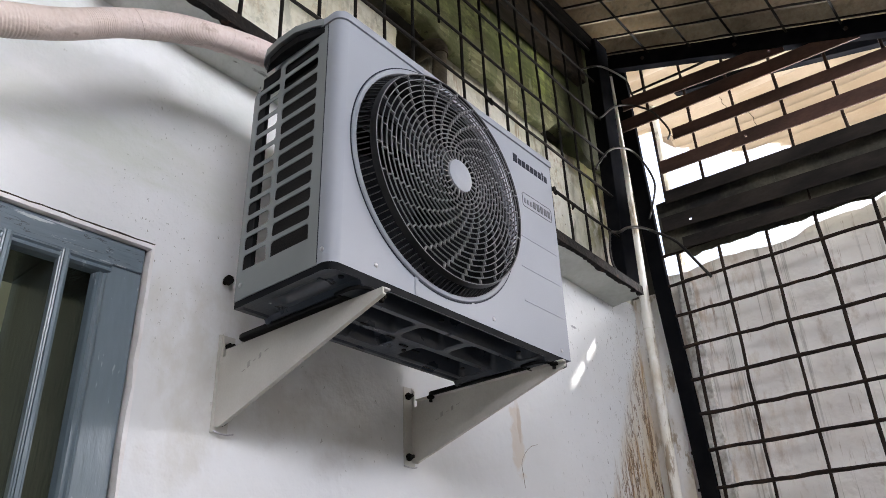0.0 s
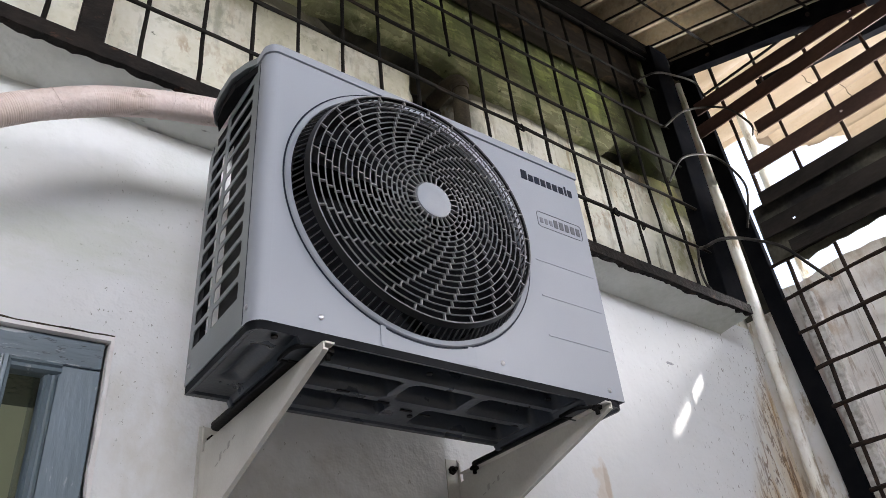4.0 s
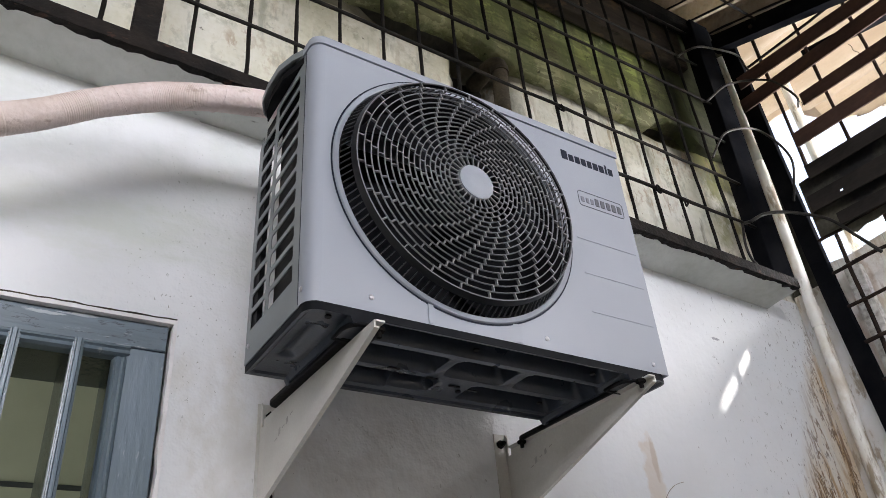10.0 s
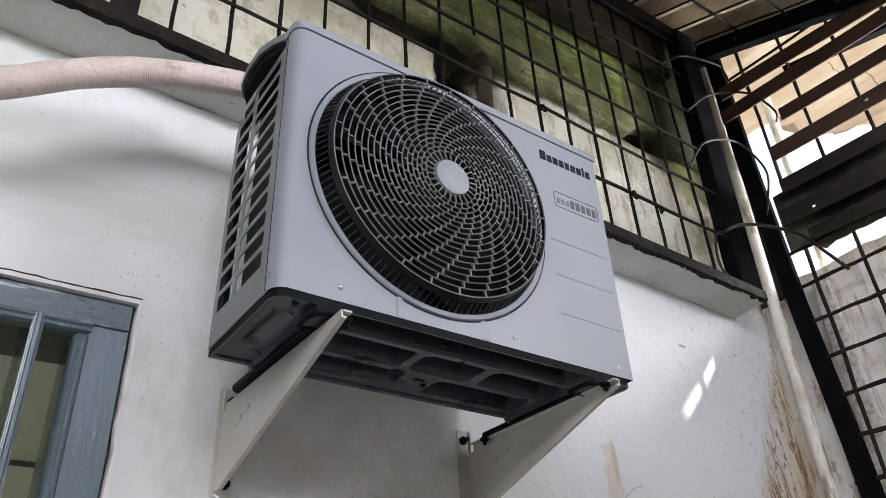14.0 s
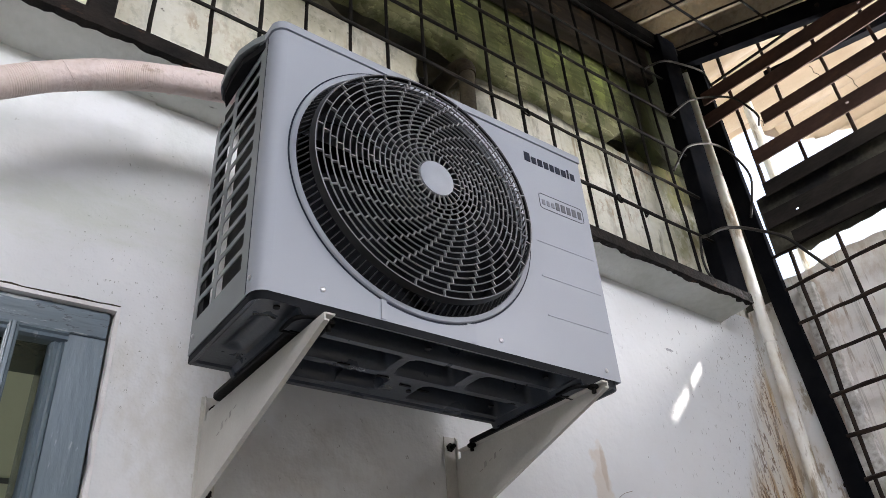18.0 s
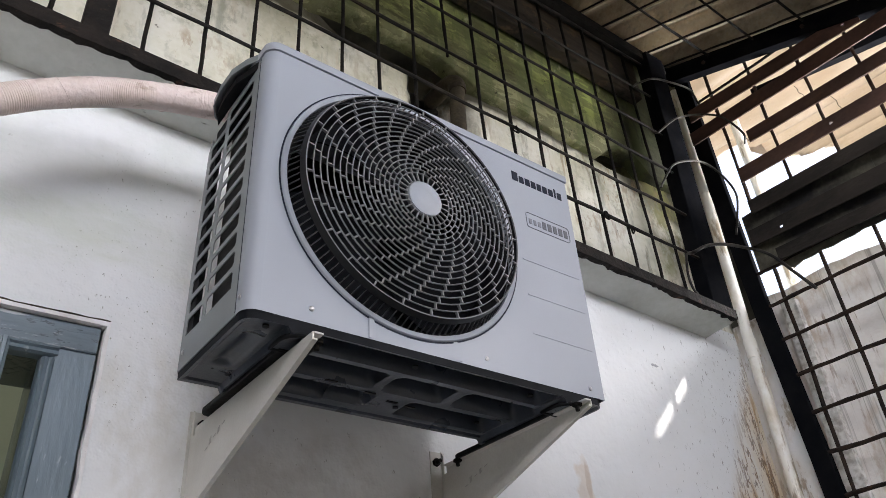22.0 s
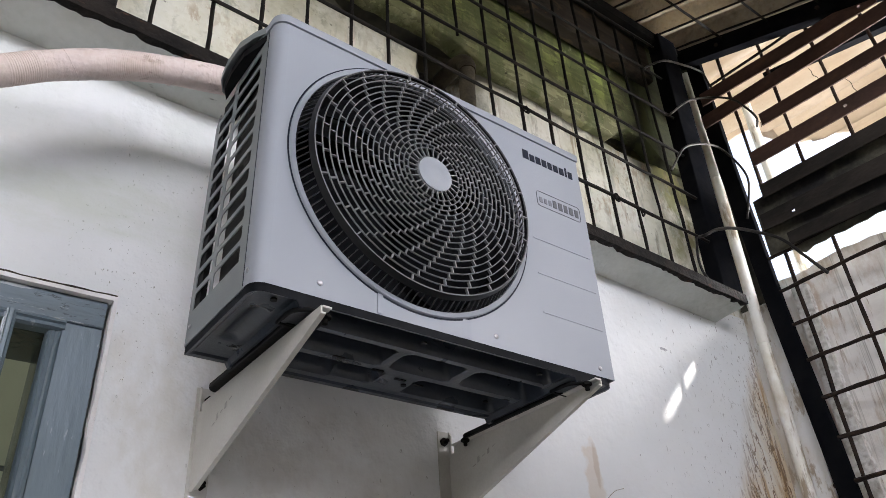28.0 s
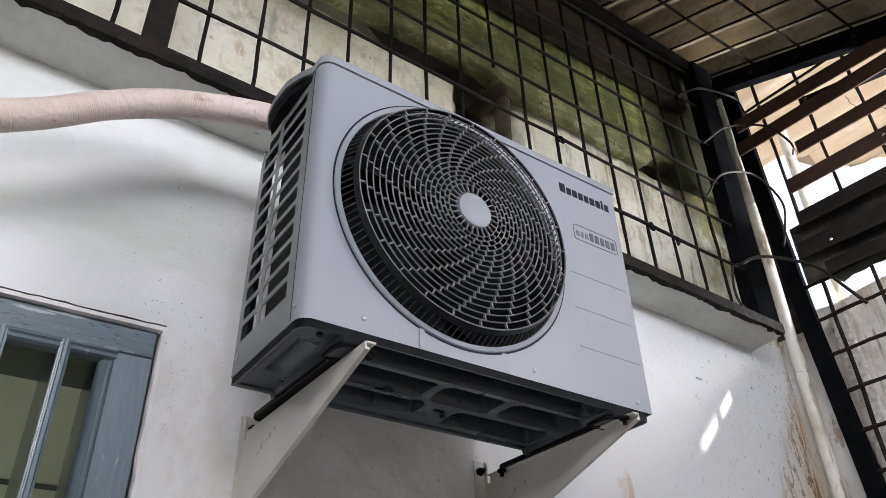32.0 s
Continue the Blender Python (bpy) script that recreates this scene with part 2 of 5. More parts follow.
stain_or_shade(M["pvc"], (0.24, 0.17, 0.09), noise_mask(M["pvc"], 17, 0.53, 0.60, (1, 1, 0.22)), 0.8)
stain_or_shade(M["pvc"], (0.42, 0.33, 0.20), noise_mask(M["pvc"], 6, 0.52, 0.66, (1, 1, 0.5), (4, 2, 8)), 0.6)
M["iron"] = material("black_painted_iron", (0.009, 0.0085, 0.008), 0.85, 0.0, (0.017, 0.015, 0.013), 14, bump=0.5, bump_scale=160)
stain_or_shade(M["iron"], (0.06, 0.028, 0.015), noise_mask(M["iron"], 22, 0.66, 0.74), 0.5)
M["iron"].node_tree.nodes["Principled BSDF"].inputs["Specular IOR Level"].default_value = 0.06
M["post_iron"] = material("black_post_paint", (0.006, 0.0065, 0.008), 0.6, 0.0, (0.010, 0.010, 0.011), 14, bump=0.3, bump_scale=120)
gloss(M["post_iron"], 0.0)
M["rust_iron"] = material("rust_brown_iron", (0.030, 0.019, 0.014), 0.8, 0.0, (0.014, 0.010, 0.009), 16, bump=0.6, bump_scale=150, grain=0.3)
stain_or_shade(M["rust_iron"], (0.10, 0.05, 0.028), noise_mask(M["rust_iron"], 30, 0.60, 0.68), 0.6)
M["flaky_rail"] = material("flaking_black_rail", (0.009, 0.008, 0.0075), 0.75, 0.0, (0.018, 0.014, 0.012), 18, bump=1.0, bump_scale=70, grain=0.4)
stain_or_shade(M["flaky_rail"], (0.085, 0.045, 0.028), noise_mask(M["flaky_rail"], 26, 0.62, 0.66, (1, 0.6, 1)), 0.6)
stain_or_shade(M["flaky_rail"], (0.16, 0.15, 0.14), noise_mask(M["flaky_rail"], 60, 0.68, 0.71), 0.6)
relief(M["flaky_rail"], 30, 0.006, 0.8)
gloss(M["flaky_rail"], 0.15)
M["rust_beam"] = material("rusted_steel", (0.105, 0.060, 0.050), 0.75, 0.1, (0.06, 0.038, 0.032), 7, bump=0.4, bump_scale=110, grain=0.3, stretch=(0.5, 1, 1))
stain_or_shade(M["rust_beam"], (0.13, 0.07, 0.04), noise_mask(M["rust_beam"], 18, 0.6, 0.75), 0.6)
M["soot_beam"] = material("sooty_steel", (0.016, 0.014, 0.0135), 0.7, 0.0, (0.038, 0.032, 0.028), 7, bump=0.4, bump_scale=110, grain=0.2, stretch=(0.5, 1, 1))
M["old_sheet"] = material("weathered_dark_sheet", (0.022, 0.022, 0.023), 0.6, 0.0, (0.11, 0.104, 0.080), 5, bump=0.4, bump_scale=80, grain=0.4)
M["cable"] = material("weathered_rod", (0.020, 0.019, 0.018), 0.5, 0.0, (0.045, 0.041, 0.037), 40)
M["old_iron"] = material("weathered_iron_bar", (0.009, 0.008, 0.007), 0.65, 0.0, (0.028, 0.020, 0.015), 20, (0.5, 0.72), bump=0.5, bump_scale=160, grain=0.2)
M["wood"] = material("blue_grey_painted_wood", (0.150, 0.196, 0.228), 0.30, 0.0, (0.122, 0.164, 0.195), 5, bump=0.22, bump_scale=90, grain=0.10, stretch=(1, 1, 0.2), coat=0.5, rough_var=0.08)
relief(M["wood"], 14, 0.006, 0.3, (1, 1, 0.3), 6)
stain_or_shade(M["wood"], (0.42, 0.47, 0.49), noise_mask(M["wood"], 60, 0.63, 0.67, (1, 1, 0.25)), 0.5)
stain_or_shade(M["wood"], (0.05, 0.06, 0.065), noise_mask(M["wood"], 48, 0.69, 0.71, (1, 1, 0.4), offset=(4, 2, 1)), 0.85)
M["wood_head"] = material("flaking_painted_rail", (0.160, 0.207, 0.240), 0.34, 0.0, (0.12, 0.16, 0.19), 6, bump=1.0, bump_scale=60, grain=0.3, stretch=(1, 0.14, 1), coat=0.25, rough_var=0.1)
stain_or_shade(M["wood_head"], (0.55, 0.59, 0.60), noise_mask(M["wood_head"], 45, 0.55, 0.59, (1, 0.14, 1)), 0.65)
stain_or_shade(M["wood_head"], (0.03, 0.04, 0.045), line_mask(M["wood_head"], 24, 0.006, (1, 0.16, 1), (2, 1, 4)), 0.8)
M["old_pipe"] = material("grimy_grey_pipe", (0.075, 0.062, 0.042), 0.7, 0.0, (0.026, 0.022, 0.016), 12, bump=0.4, grain=0.4)
gloss(M["old_pipe"], 0.15)
# dirtier green inner faces; their shade is put into the dark colour too
M["wood_dark_shaded"] = material("dark_glossy_wood_shaded", (0.040, 0.052, 0.050), 0.27, 0.0, (0.028, 0.037, 0.035), 6, bump=0.2, bump_scale=70, grain=0.08, stretch=(1, 1, 0.25))
M["room"] = material("room_wall_olive", (0.40, 0.41, 0.30), 0.8, 0.0, (0.35, 0.36, 0.26), 3, bump=0.1)
M["room_dark"] = material("room_timber", (0.03, 0.034, 0.032), 0.7, 0.0, (0.045, 0.05, 0.045), 9, bump=0.2)
M["floor"] = material("cement_floor", (0.26, 0.255, 0.25), 0.85, 0.0, (0.20, 0.195, 0.19), 2.5, bump=0.4, grain=0.3)
M["plain_wall"] = material("old_pale_plaster", (0.52, 0.51, 0.49), 0.85, 0.0, (0.44, 0.44, 0.42), 2.5, bump=0.3, grain=0.15)

for k in ("black", "blade", "fins", "ink", "rubber"):
    gloss(M[k], 0.02 if k == "blade" else 0.10)
for k in ("old_iron", "rust_iron", "cable", "soot_beam", "old_sheet", "rust_beam"):
    gloss(M[k], 0.18)

# house wall: white limewash; rust-brown runs and speckle towards the corner pipe
W = material("white_limewash", (0.785, 0.80, 0.815), 0.6, 0.0, (0.745, 0.76, 0.77), 2.2, bump=0.3, bump_scale=38, coat=0.0, rough_var=0.06)
slant = (0, 1.0, -0.55)
near_corner = ramp_along(W, "Y", 1.25, 1.95, 0.5, 2.0)
# brown runs that follow the corner pipe: a faint tan wash, then drips of several widths
stain_or_shade(W, (0.60, 0.50, 0.36), times(W, ramp_slant(W, slant, 0.66, 0.80, 0.16, 5.0), noise_mask(W, 9, 0.40, 0.58, (1, 1, 0.30))), 0.85)
stain_or_shade(W, (0.68, 0.59, 0.46), ramp_slant(W, slant, 0.66, 0.92, 0.22, 4.0), 0.8)
stain_or_shade(W, (0.42, 0.27, 0.13), times(W, ramp_slant(W, slant, 0.66, 0.80, 0.16, 5.0), noise_mask(W, 19, 0.52, 0.60, (1, 1, 0.14), (3, 1, 0), 6)), 0.9)
stain_or_shade(W, (0.19, 0.105, 0.05), times(W, ramp_slant(W, slant, 0.64, 0.78, 0.16, 6.0), noise_mask(W, 30, 0.575, 0.615, (1, 1, 0.10), (5, 2, 4), 5)), 0.9)
stain_or_shade(W, (0.10, 0.055, 0.028), times(W, ramp_slant(W, slant, 0.68, 0.78, 0.12, 7.0), noise_mask(W, 18, 0.57, 0.61, (1, 1, 0.22), (2, 6, 4), 7)), 0.9)
stain_or_shade(W, (0.15, 0.10, 0.065), times(W, ramp_slant(W, slant, 0.46, 0.78, 0.20, 7.0), noise_mask(W, 38, 0.635, 0.66, (1, 1, 0.5), (6, 3, 1))), 0.85)
stain_or_shade(W, (0.16, 0.09, 0.04), times(W, ramp_slant(W, slant, 0.66, 0.76, 0.10, 6.0), line_mask(W, 8, 0.014, (1, 1.4, 0.35), (1, 4, 2))), 0.9)
stain_or_shade(W, (0.62, 0.50, 0.38), spot_mask(W, (0, 1.19, 2.10), (0.2, 0.040, 0.12), 0.9, 24), 0.6)
stain_or_shade(W, (0.24, 0.25, 0.27), spot_mask(W, (0, 1.626, 2.585), (0.2, 0.020, 0.006), 0.9, 90), 0.8)
stain_or_shade(W, (0.44, 0.31, 0.20), spot_mask(W, (0, 1.205, 2.15), (0.2, 0.012, 0.07), 0.4, 40), 0.6)
stain_or_shade(W, (0.20, 0.19, 0.18), times(W, ramp_along(W, "Y", 1.72, 2.05, 0.3, 3.0), noise_mask(W, 75, 0.655, 0.67, (1, 1.2, 0.6), (4, 1, 6), 2)), 0.85)
stain_or_shade(W, (0.13, 0.12, 0.11), times(W, near_corner, noise_mask(W, 58, 0.655, 0.67, (1, 1.2, 0.45), (1, 7, 2), 3)), 0.9)
stain_or_shade(W, (0.30, 0.28, 0.27), times(W, near_corner, noise_mask(W, 110, 0.685, 0.71, (1, 1.1, 0.8), (2, 3, 8), 3)), 0.8)
# round the air conditioner: fine grime specks by its side, grey mottling below it
stain_or_shade(W, (0.20, 0.21, 0.18), times(W, spot_mask(W, (0, -0.05, 2.42), (0.3, 0.16, 0.42), 0.5, 6), noise_mask(W, 120, 0.655, 0.675, (1, 1, 0.7), (3, 3, 3), 3)), 0.85)
# soft green-grey shadow of the wrapped pipe, painted on the wall
stain_or_shade(W, (0.60, 0.64, 0.55), times(W, spot_mask(W, (0, -0.22, 2.50), (0.3, 0.40, 0.10), 0.6, 5), noise_mask(W, 7, 0.40, 0.62, (1, 0.5, 1.4), (8, 1, 3))), 0.6)
stain_or_shade(W, (0.58, 0.56, 0.50), times(W, spot_mask(W, (0, 0.05, 2.08), (0.3, 0.14, 0.28), 0.6, 6), noise_mask(W, 11, 0.42, 0.60, (1, 1, 0.6), (4, 7, 1))), 0.5)
stain_or_shade(W, (0.34, 0.33, 0.32), times(W, spot_mask(W, (0, 0.42, 2.06), (0.3, 0.42, 0.17), 0.4, 8), noise_mask(W, 70, 0.665, 0.685, (1, 1, 0.8), (9, 4, 1), 3)), 0.7)
stain_or_shade(W, (0.62, 0.61, 0.60), times(W, spot_mask(W, (0, 0.30, 2.04), (0.3, 0.32, 0.15), 0.5, 8), noise_mask(W, 9, 0.42, 0.60, (1, 1, 1), (9, 4, 7), 7)), 0.6)
stain_or_shade(W, (0.35, 0.33, 0.32), noise_mask(W, 52, 0.735, 0.75, (1, 1, 0.6), (5, 5, 2), 3), 0.8)
stain_or_shade(W, (0.70, 0.70, 0.69), noise_mask(W, 1.6, 0.50, 0.75, (1, 1, 1.6), (3, 8, 2), 5), 0.5)
# mottled wash that darkens the wall's top left, where the lamps overlight it
stain_or_shade(W, (0.60, 0.63, 0.60), times(W, ramp_along(W, "Z", 2.42, 2.72, 0.25, 3), noise_mask(W, 4, 0.36, 0.60, (1, 0.6, 1.2), (7, 3, 3), 6), ramp_along(W, "Y", 0.6, 0.0, 0.3, 3)), 0.8)
relief(W, 6.0, 0.03, 0.30)
relief(W, 26.0, 0.008, 0.5)
M["wall"] = W

# the wall over the ledge: yellowed whitewash below, mossy plaster above; hollows painted dark
U = material("yellowed_limewash", (0.75, 0.735, 0.66), 0.8, 0.0, (0.67, 0.65, 0.53), 3.5, bump=0.5, bump_scale=60, grain=0.25)
stain_or_shade(U, (0.46, 0.31, 0.15), noise_mask(U, 7, 0.56, 0.68, (1, 2.2, 0.4), (2, 0, 5)), 0.25)
stain_or_shade(U, (0.04, 0.035, 0.022), times(U, ramp_slant(U, (0, 0.35, 1), 3.97, 4.06, 0.25, 7), ramp_along(U, "Y", 1.35, 1.6, 0.3, 4)), 0.9)
stain_or_shade(U, (0.38, 0.27, 0.16), times(U, noise_mask(U, 30, 0.52, 0.60, (1, 1.3, 0.7), (5, 1, 3)), noise_mask(U, 4, 0.50, 0.62, (1, 1, 1), (1, 2, 8))), 0.6)
stain_or_shade(U, (0.30, 0.20, 0.10), times(U, noise_mask(U, 30, 0.57, 0.63, (1, 1, 0.12), (4, 4, 1), 5), noise_mask(U, 3.5, 0.42, 0.55, (1, 1, 0.6), (7, 2, 2)), ramp_along(U, "Y", 0.2, 0.7, 0.2, 4)), 0.6)
stain_or_shade(U, (0.36, 0.36, 0.28), times(U, noise_mask(U, 22, 0.54, 0.62, (1, 1, 1), (2, 7, 7), 9), noise_mask(U, 5, 0.45, 0.58, (1, 1, 1), (1, 1, 4))), 0.6)
stain_or_shade(U, (0.28, 0.29, 0.24), times(U, noise_mask(U, 13, 0.54, 0.64, (1, 1, 0.3), (1, 9, 3), 6), ramp_along(U, "Z", 2.95, 3.2, 0.3, 5)), 0.6)
relief(U, 14, 0.012, 0.5)
stain_or_shade(U, (0.22, 0.23, 0.10), times(U, ramp_along(U, "Z", 3.22, 3.50, 0.30, 5), noise_mask(U, 6, 0.44, 0.62)), 0.6)
stain_or_shade(U, (0.18, 0.17, 0.11), noise_mask(U, 9, 0.62, 0.70, (1, 1.5, 0.35), (6, 1, 0)), 0.7)
stain_or_shade(U, (0.05, 0.045, 0.03), noise_mask(U, 34, 0.66, 0.72), 0.8)
# near-black spots paint the shade inside the pipe hole and the broken recesses
stain_or_shade(U, (0.012, 0.010, 0.007), spot_mask(U, (-0.05, 0.80, 3.34), (0.8, 0.125, 0.20), 0.35, 18), 0.97)
stain_or_shade(U, (0.006, 0.005, 0.004), spot_mask(U, (-0.05, 0.76, 3.42), (0.8, 0.085, 0.10), 0.3, 24), 0.97)
stain_or_shade(U, (0.006, 0.005, 0.004), spot_mask(U, (-0.05, 0.62, 3.528), (0.8, 0.31, 0.062), 0.25, 14), 0.97)
stain_or_shade(U, (0.010, 0.009, 0.006), spot_mask(U, (-0.05, 1.73, 3.52), (0.8, 0.15, 0.055), 0.35, 16), 0.95)
# dark line painted as the shadow gap under the render's lower edge
stain_or_shade(U, (0.05, 0.045, 0.028), ramp_along(U, "Z", 3.445, 3.462, 0.05, 9), 0.85)
stain_or_shade(U, (0.24, 0.235, 0.10), times(U, ramp_along(U, "Y", 1.78, 1.92, 0.2, 6), ramp_along(U, "Z", 2.98, 3.10, 0.2, 6), noise_mask(U, 12, 0.42, 0.55, (1, 1, 0.7), (3, 8, 2))), 0.8)
gloss(U, 0.1)
M["upper_wall"] = U
G = material("mossy_render", (0.20, 0.215, 0.085), 0.85, 0.0, (0.34, 0.365, 0.15), 5, bump=0.8, bump_scale=60, grain=0.4)
stain_or_shade(G, (0.40, 0.46, 0.14), times(G, ramp_along(G, "Z", 3.52, 3.75, 0.2, 4), noise_mask(G, 9, 0.50, 0.64, (1, 1, 0.6), (9, 2, 3))), 0.7)
stain_or_shade(G, (0.085, 0.09, 0.035), noise_mask(G, 4, 0.47, 0.60, (1, 0.55, 1.9), (4, 8, 1)), 0.85)
stain_or_shade(G, (0.045, 0.048, 0.022), noise_mask(G, 13, 0.54, 0.62, (1, 0.7, 1.6), (2, 5, 7)), 0.8)
stain_or_shade(G, (0.34, 0.40, 0.12), times(G, ramp_along(G, "Y", 1.15, 1.45, 0.3, 4), ramp_along(G, "Z", 3.56, 3.68, 0.15, 5), noise_mask(G, 8, 0.42, 0.55, (1, 1, 0.4), (1, 1, 9))), 0.8)
stain_or_shade(G, (0.33, 0.32, 0.20), times(G, ramp_along(G, "Z", 3.68, 3.52, 0.16, 4), noise_mask(G, 6, 0.34, 0.52, (1, 1, 0.7), (8, 3, 3))), 0.75)
stain_or_shade(G, (0.10, 0.10, 0.05), line_mask(G, 6, 0.05, (1, 0.5, 2.0), (3, 5, 9)), 0.55)
stain_or_shade(G, (0.040, 0.042, 0.030), ramp_along(G, "Y", 1.60, 1.80, 0.35, 4.0), 0.9)
stain_or_shade(G, (0.10, 0.12, 0.05), noise_mask(G, 7, 0.50, 0.56, (1, 1.2, 0.25), (7, 7, 2), 8), 0.6)
stain_or_shade(G, (0.42, 0.44, 0.26), noise_mask(G, 11, 0.62, 0.68, (1, 1.2, 0.6), (3, 1, 5), 8), 0.5)
stain_or_shade(G, (0.04, 0.04, 0.02), noise_mask(G, 40, 0.63, 0.68), 0.85)
gloss(G, 0.2)
M["moss"] = G

# boundary wall: white blocks with grey runs
Bm = material("boundary_whitewash", (0.93, 0.90, 0.875), 0.85, 0.0, (0.86, 0.82, 0.78), 3, bump=0.5, bump_scale=55, grain=0.2)
stain_or_shade(Bm, (0.30, 0.27, 0.24), times(Bm, noise_mask(Bm, 48, 0.60, 0.64, (1, 1, 0.010), (0.3, 0, 0), 2), noise_mask(Bm, 5, 0.38, 0.48)), 0.5)
stain_or_shade(Bm, (0.50, 0.36, 0.24), times(Bm, ramp_along(Bm, "X", 0.75, 0.3, 0.3, 4), noise_mask(Bm, 14, 0.50, 0.62, (1, 1, 0.35), (7, 7, 1))), 0.6)
stain_or_shade(Bm, (0.40, 0.37, 0.34), times(Bm, noise_mask(Bm, 32, 0.58, 0.64, (1, 1, 0.03), (4, 0, 1), 4), noise_mask(Bm, 6, 0.42, 0.55, (1, 1, 0.5), (2, 1, 6))), 0.5)
stain_or_shade(Bm, (0.33, 0.22, 0.15), times(Bm, noise_mask(Bm, 60, 0.60, 0.66, (1, 1, 0.10), (9, 3, 1), 4), noise_mask(Bm, 4, 0.48, 0.60, (1, 1, 0.8), (5, 5, 1))), 0.7)
relief(Bm, 5, 0.03, 0.5)
relief(Bm, 14, 0.012, 0.5)
stain_or_shade(Bm, (0.42, 0.32, 0.24), noise_mask(Bm, 9, 0.60, 0.72, (1, 1, 0.5), (3, 2, 5)), 0.6)
stain_or_shade(Bm, (0.12, 0.10, 0.09), noise_mask(Bm, 45, 0.70, 0.74, offset=(1, 4, 2)), 0.7)
M["boundary"] = Bm
P = material("pier_limewash", (0.90, 0.90, 0.90), 0.7, 0.0, (0.84, 0.83, 0.81), 4, bump=0.4, bump_scale=45)
stain_or_shade(P, (0.36, 0.28, 0.19), noise_mask(P, 20, 0.54, 0.60, (1, 1, 0.35), (2, 2, 2)), 0.8)
stain_or_shade(P, (0.66, 0.57, 0.44), noise_mask(P, 7, 0.46, 0.62, (1, 1, 0.4), (6, 2, 4)), 0.6)
stain_or_shade(P, (0.16, 0.14, 0.12), noise_mask(P, 40, 0.66, 0.70, (1, 1, 0.5), (1, 5, 2)), 0.7)
M["pier"] = P
M["timber_board"] = material("dark_board", (0.05, 0.04, 0.03), 0.8, 0.0, (0.08, 0.065, 0.05), 5, bump=0.3)
M["soot_wall"] = material("soot_black_plaster", (0.030, 0.030, 0.024), 0.9, 0.0, (0.09, 0.085, 0.062), 8, bump=0.5, bump_scale=60)

# roofing: sooty corrugated sheet; the neighbour's tan sheet lets daylight through
M["roof"] = material("sooty_shade_streaked_sheet", (0.58, 0.48, 0.35), 0.42, 0.0, (0.80, 0.69, 0.52), 3, bump=0.4, bump_scale=70, grain=0.4)
stain_or_shade(M["roof"], (0.035, 0.028, 0.018), noise_mask(M["roof"], 30, 0.52, 0.66, (0.6, 1, 1), (3, 1, 2), 8), 0.35)
# streaks along the ridges paint the dark of the valleys over the soot
stain_or_shade(M["roof"], (0.030, 0.024, 0.016), noise_mask(M["roof"], 8, 0.44, 0.53, (0.03, 1, 0.1), (1, 6, 2), 3), 0.4)
stain_or_shade(M["roof"], (0.02, 0.017, 0.012), noise_mask(M["roof"], 2.5, 0.52, 0.68), 0.5)
T = material("tan_fibre_sheet", (0.40, 0.345, 0.29), 0.8, 0.0, (0.28, 0.23, 0.18), 2.5, bump=0.3, bump_scale=80, grain=0.2)
T.node_tree.nodes["Principled BSDF"].inputs["Transmission Weight"].default_value = 0.0
stain_or_shade(T, (0.20, 0.14, 0.08), noise_mask(T, 7, 0.58, 0.70, (0.4, 1, 1)), 0.6)
stain_or_shade(T, (0.22, 0.15, 0.09), noise_mask(T, 13, 0.47, 0.60, (0.3, 1, 1), (3, 1, 2)), 0.45)
stain_or_shade(T, (0.08, 0.055, 0.03), noise_mask(T, 38, 0.66, 0.70), 0.7)
M["tan_sheet"] = T

# ---- building helpers ----
def part(name, bm, mat, parent=None, label="", smooth=0.0, sharp=True):
    """One bmesh, given in world metres, as one mesh object, under a thing where one is given."""
    me = bpy.data.meshes.new(name)
    if parent is not None:
        root = Vector(parent["root"])
        bmesh.ops.translate(bm, verts=bm.verts, vec=-root)
    bmesh.ops.recalc_face_normals(bm, faces=bm.faces)
    if smooth:
        for f in bm.faces:
            f.smooth = True
        for e in bm.edges:
            e.smooth = not (len(e.link_faces) == 2 and e.calc_face_angle(0) > radians(smooth))
    bm.to_mesh(me)
    bm.free()
    me.materials.append(M[mat] if isinstance(mat, str) else mat)
    ob = new(name, me)
    if parent is not None:
        ob.parent = parent
        ob["root"] = parent["root"]
    if label:
        tagged(ob, label)
    return ob


def shared(name, me, parent, m, label=""):
    """One more object on a mesh that is there already, at m under its parent."""
    ob = new(name, me)
    ob.parent, ob.matrix_basis = parent, m
    if label:
        tagged(ob, label)
    return ob


def thing(name, base, label, category, group="", kind=""):
    ob = new(name)
    ob.empty_display_size = 0.05
    ob.location = base
    ob["root"] = list(base)
    return tagged(ob, label, category, group, kind)


def box(x0, x1, y0, y1, z0, z1, bevel=0.0, seg=1, bm=None):
    own = bmesh.new()
    bmesh.ops.create_cube(own, size=1)
    for v in own.verts:
        v.co = Vector((x0 if v.co.x < 0 else x1, y0 if v.co.y < 0 else y1, z0 if v.co.z < 0 else z1))
    if bevel:
        bmesh.ops.bevel(own, geom=own.edges[:], offset=bevel, segments=seg, affect="EDGES", profile=0.5)
    if bm is None:
        return own
    return join(bm, own)


def join(bm, other):
    made = {v: bm.verts.new(v.co) for v in other.verts}
    for f in other.faces:
        try:
            bm.faces.new([made[v] for v in f.verts])
        except ValueError:
            pass
    other.free()
    return bm


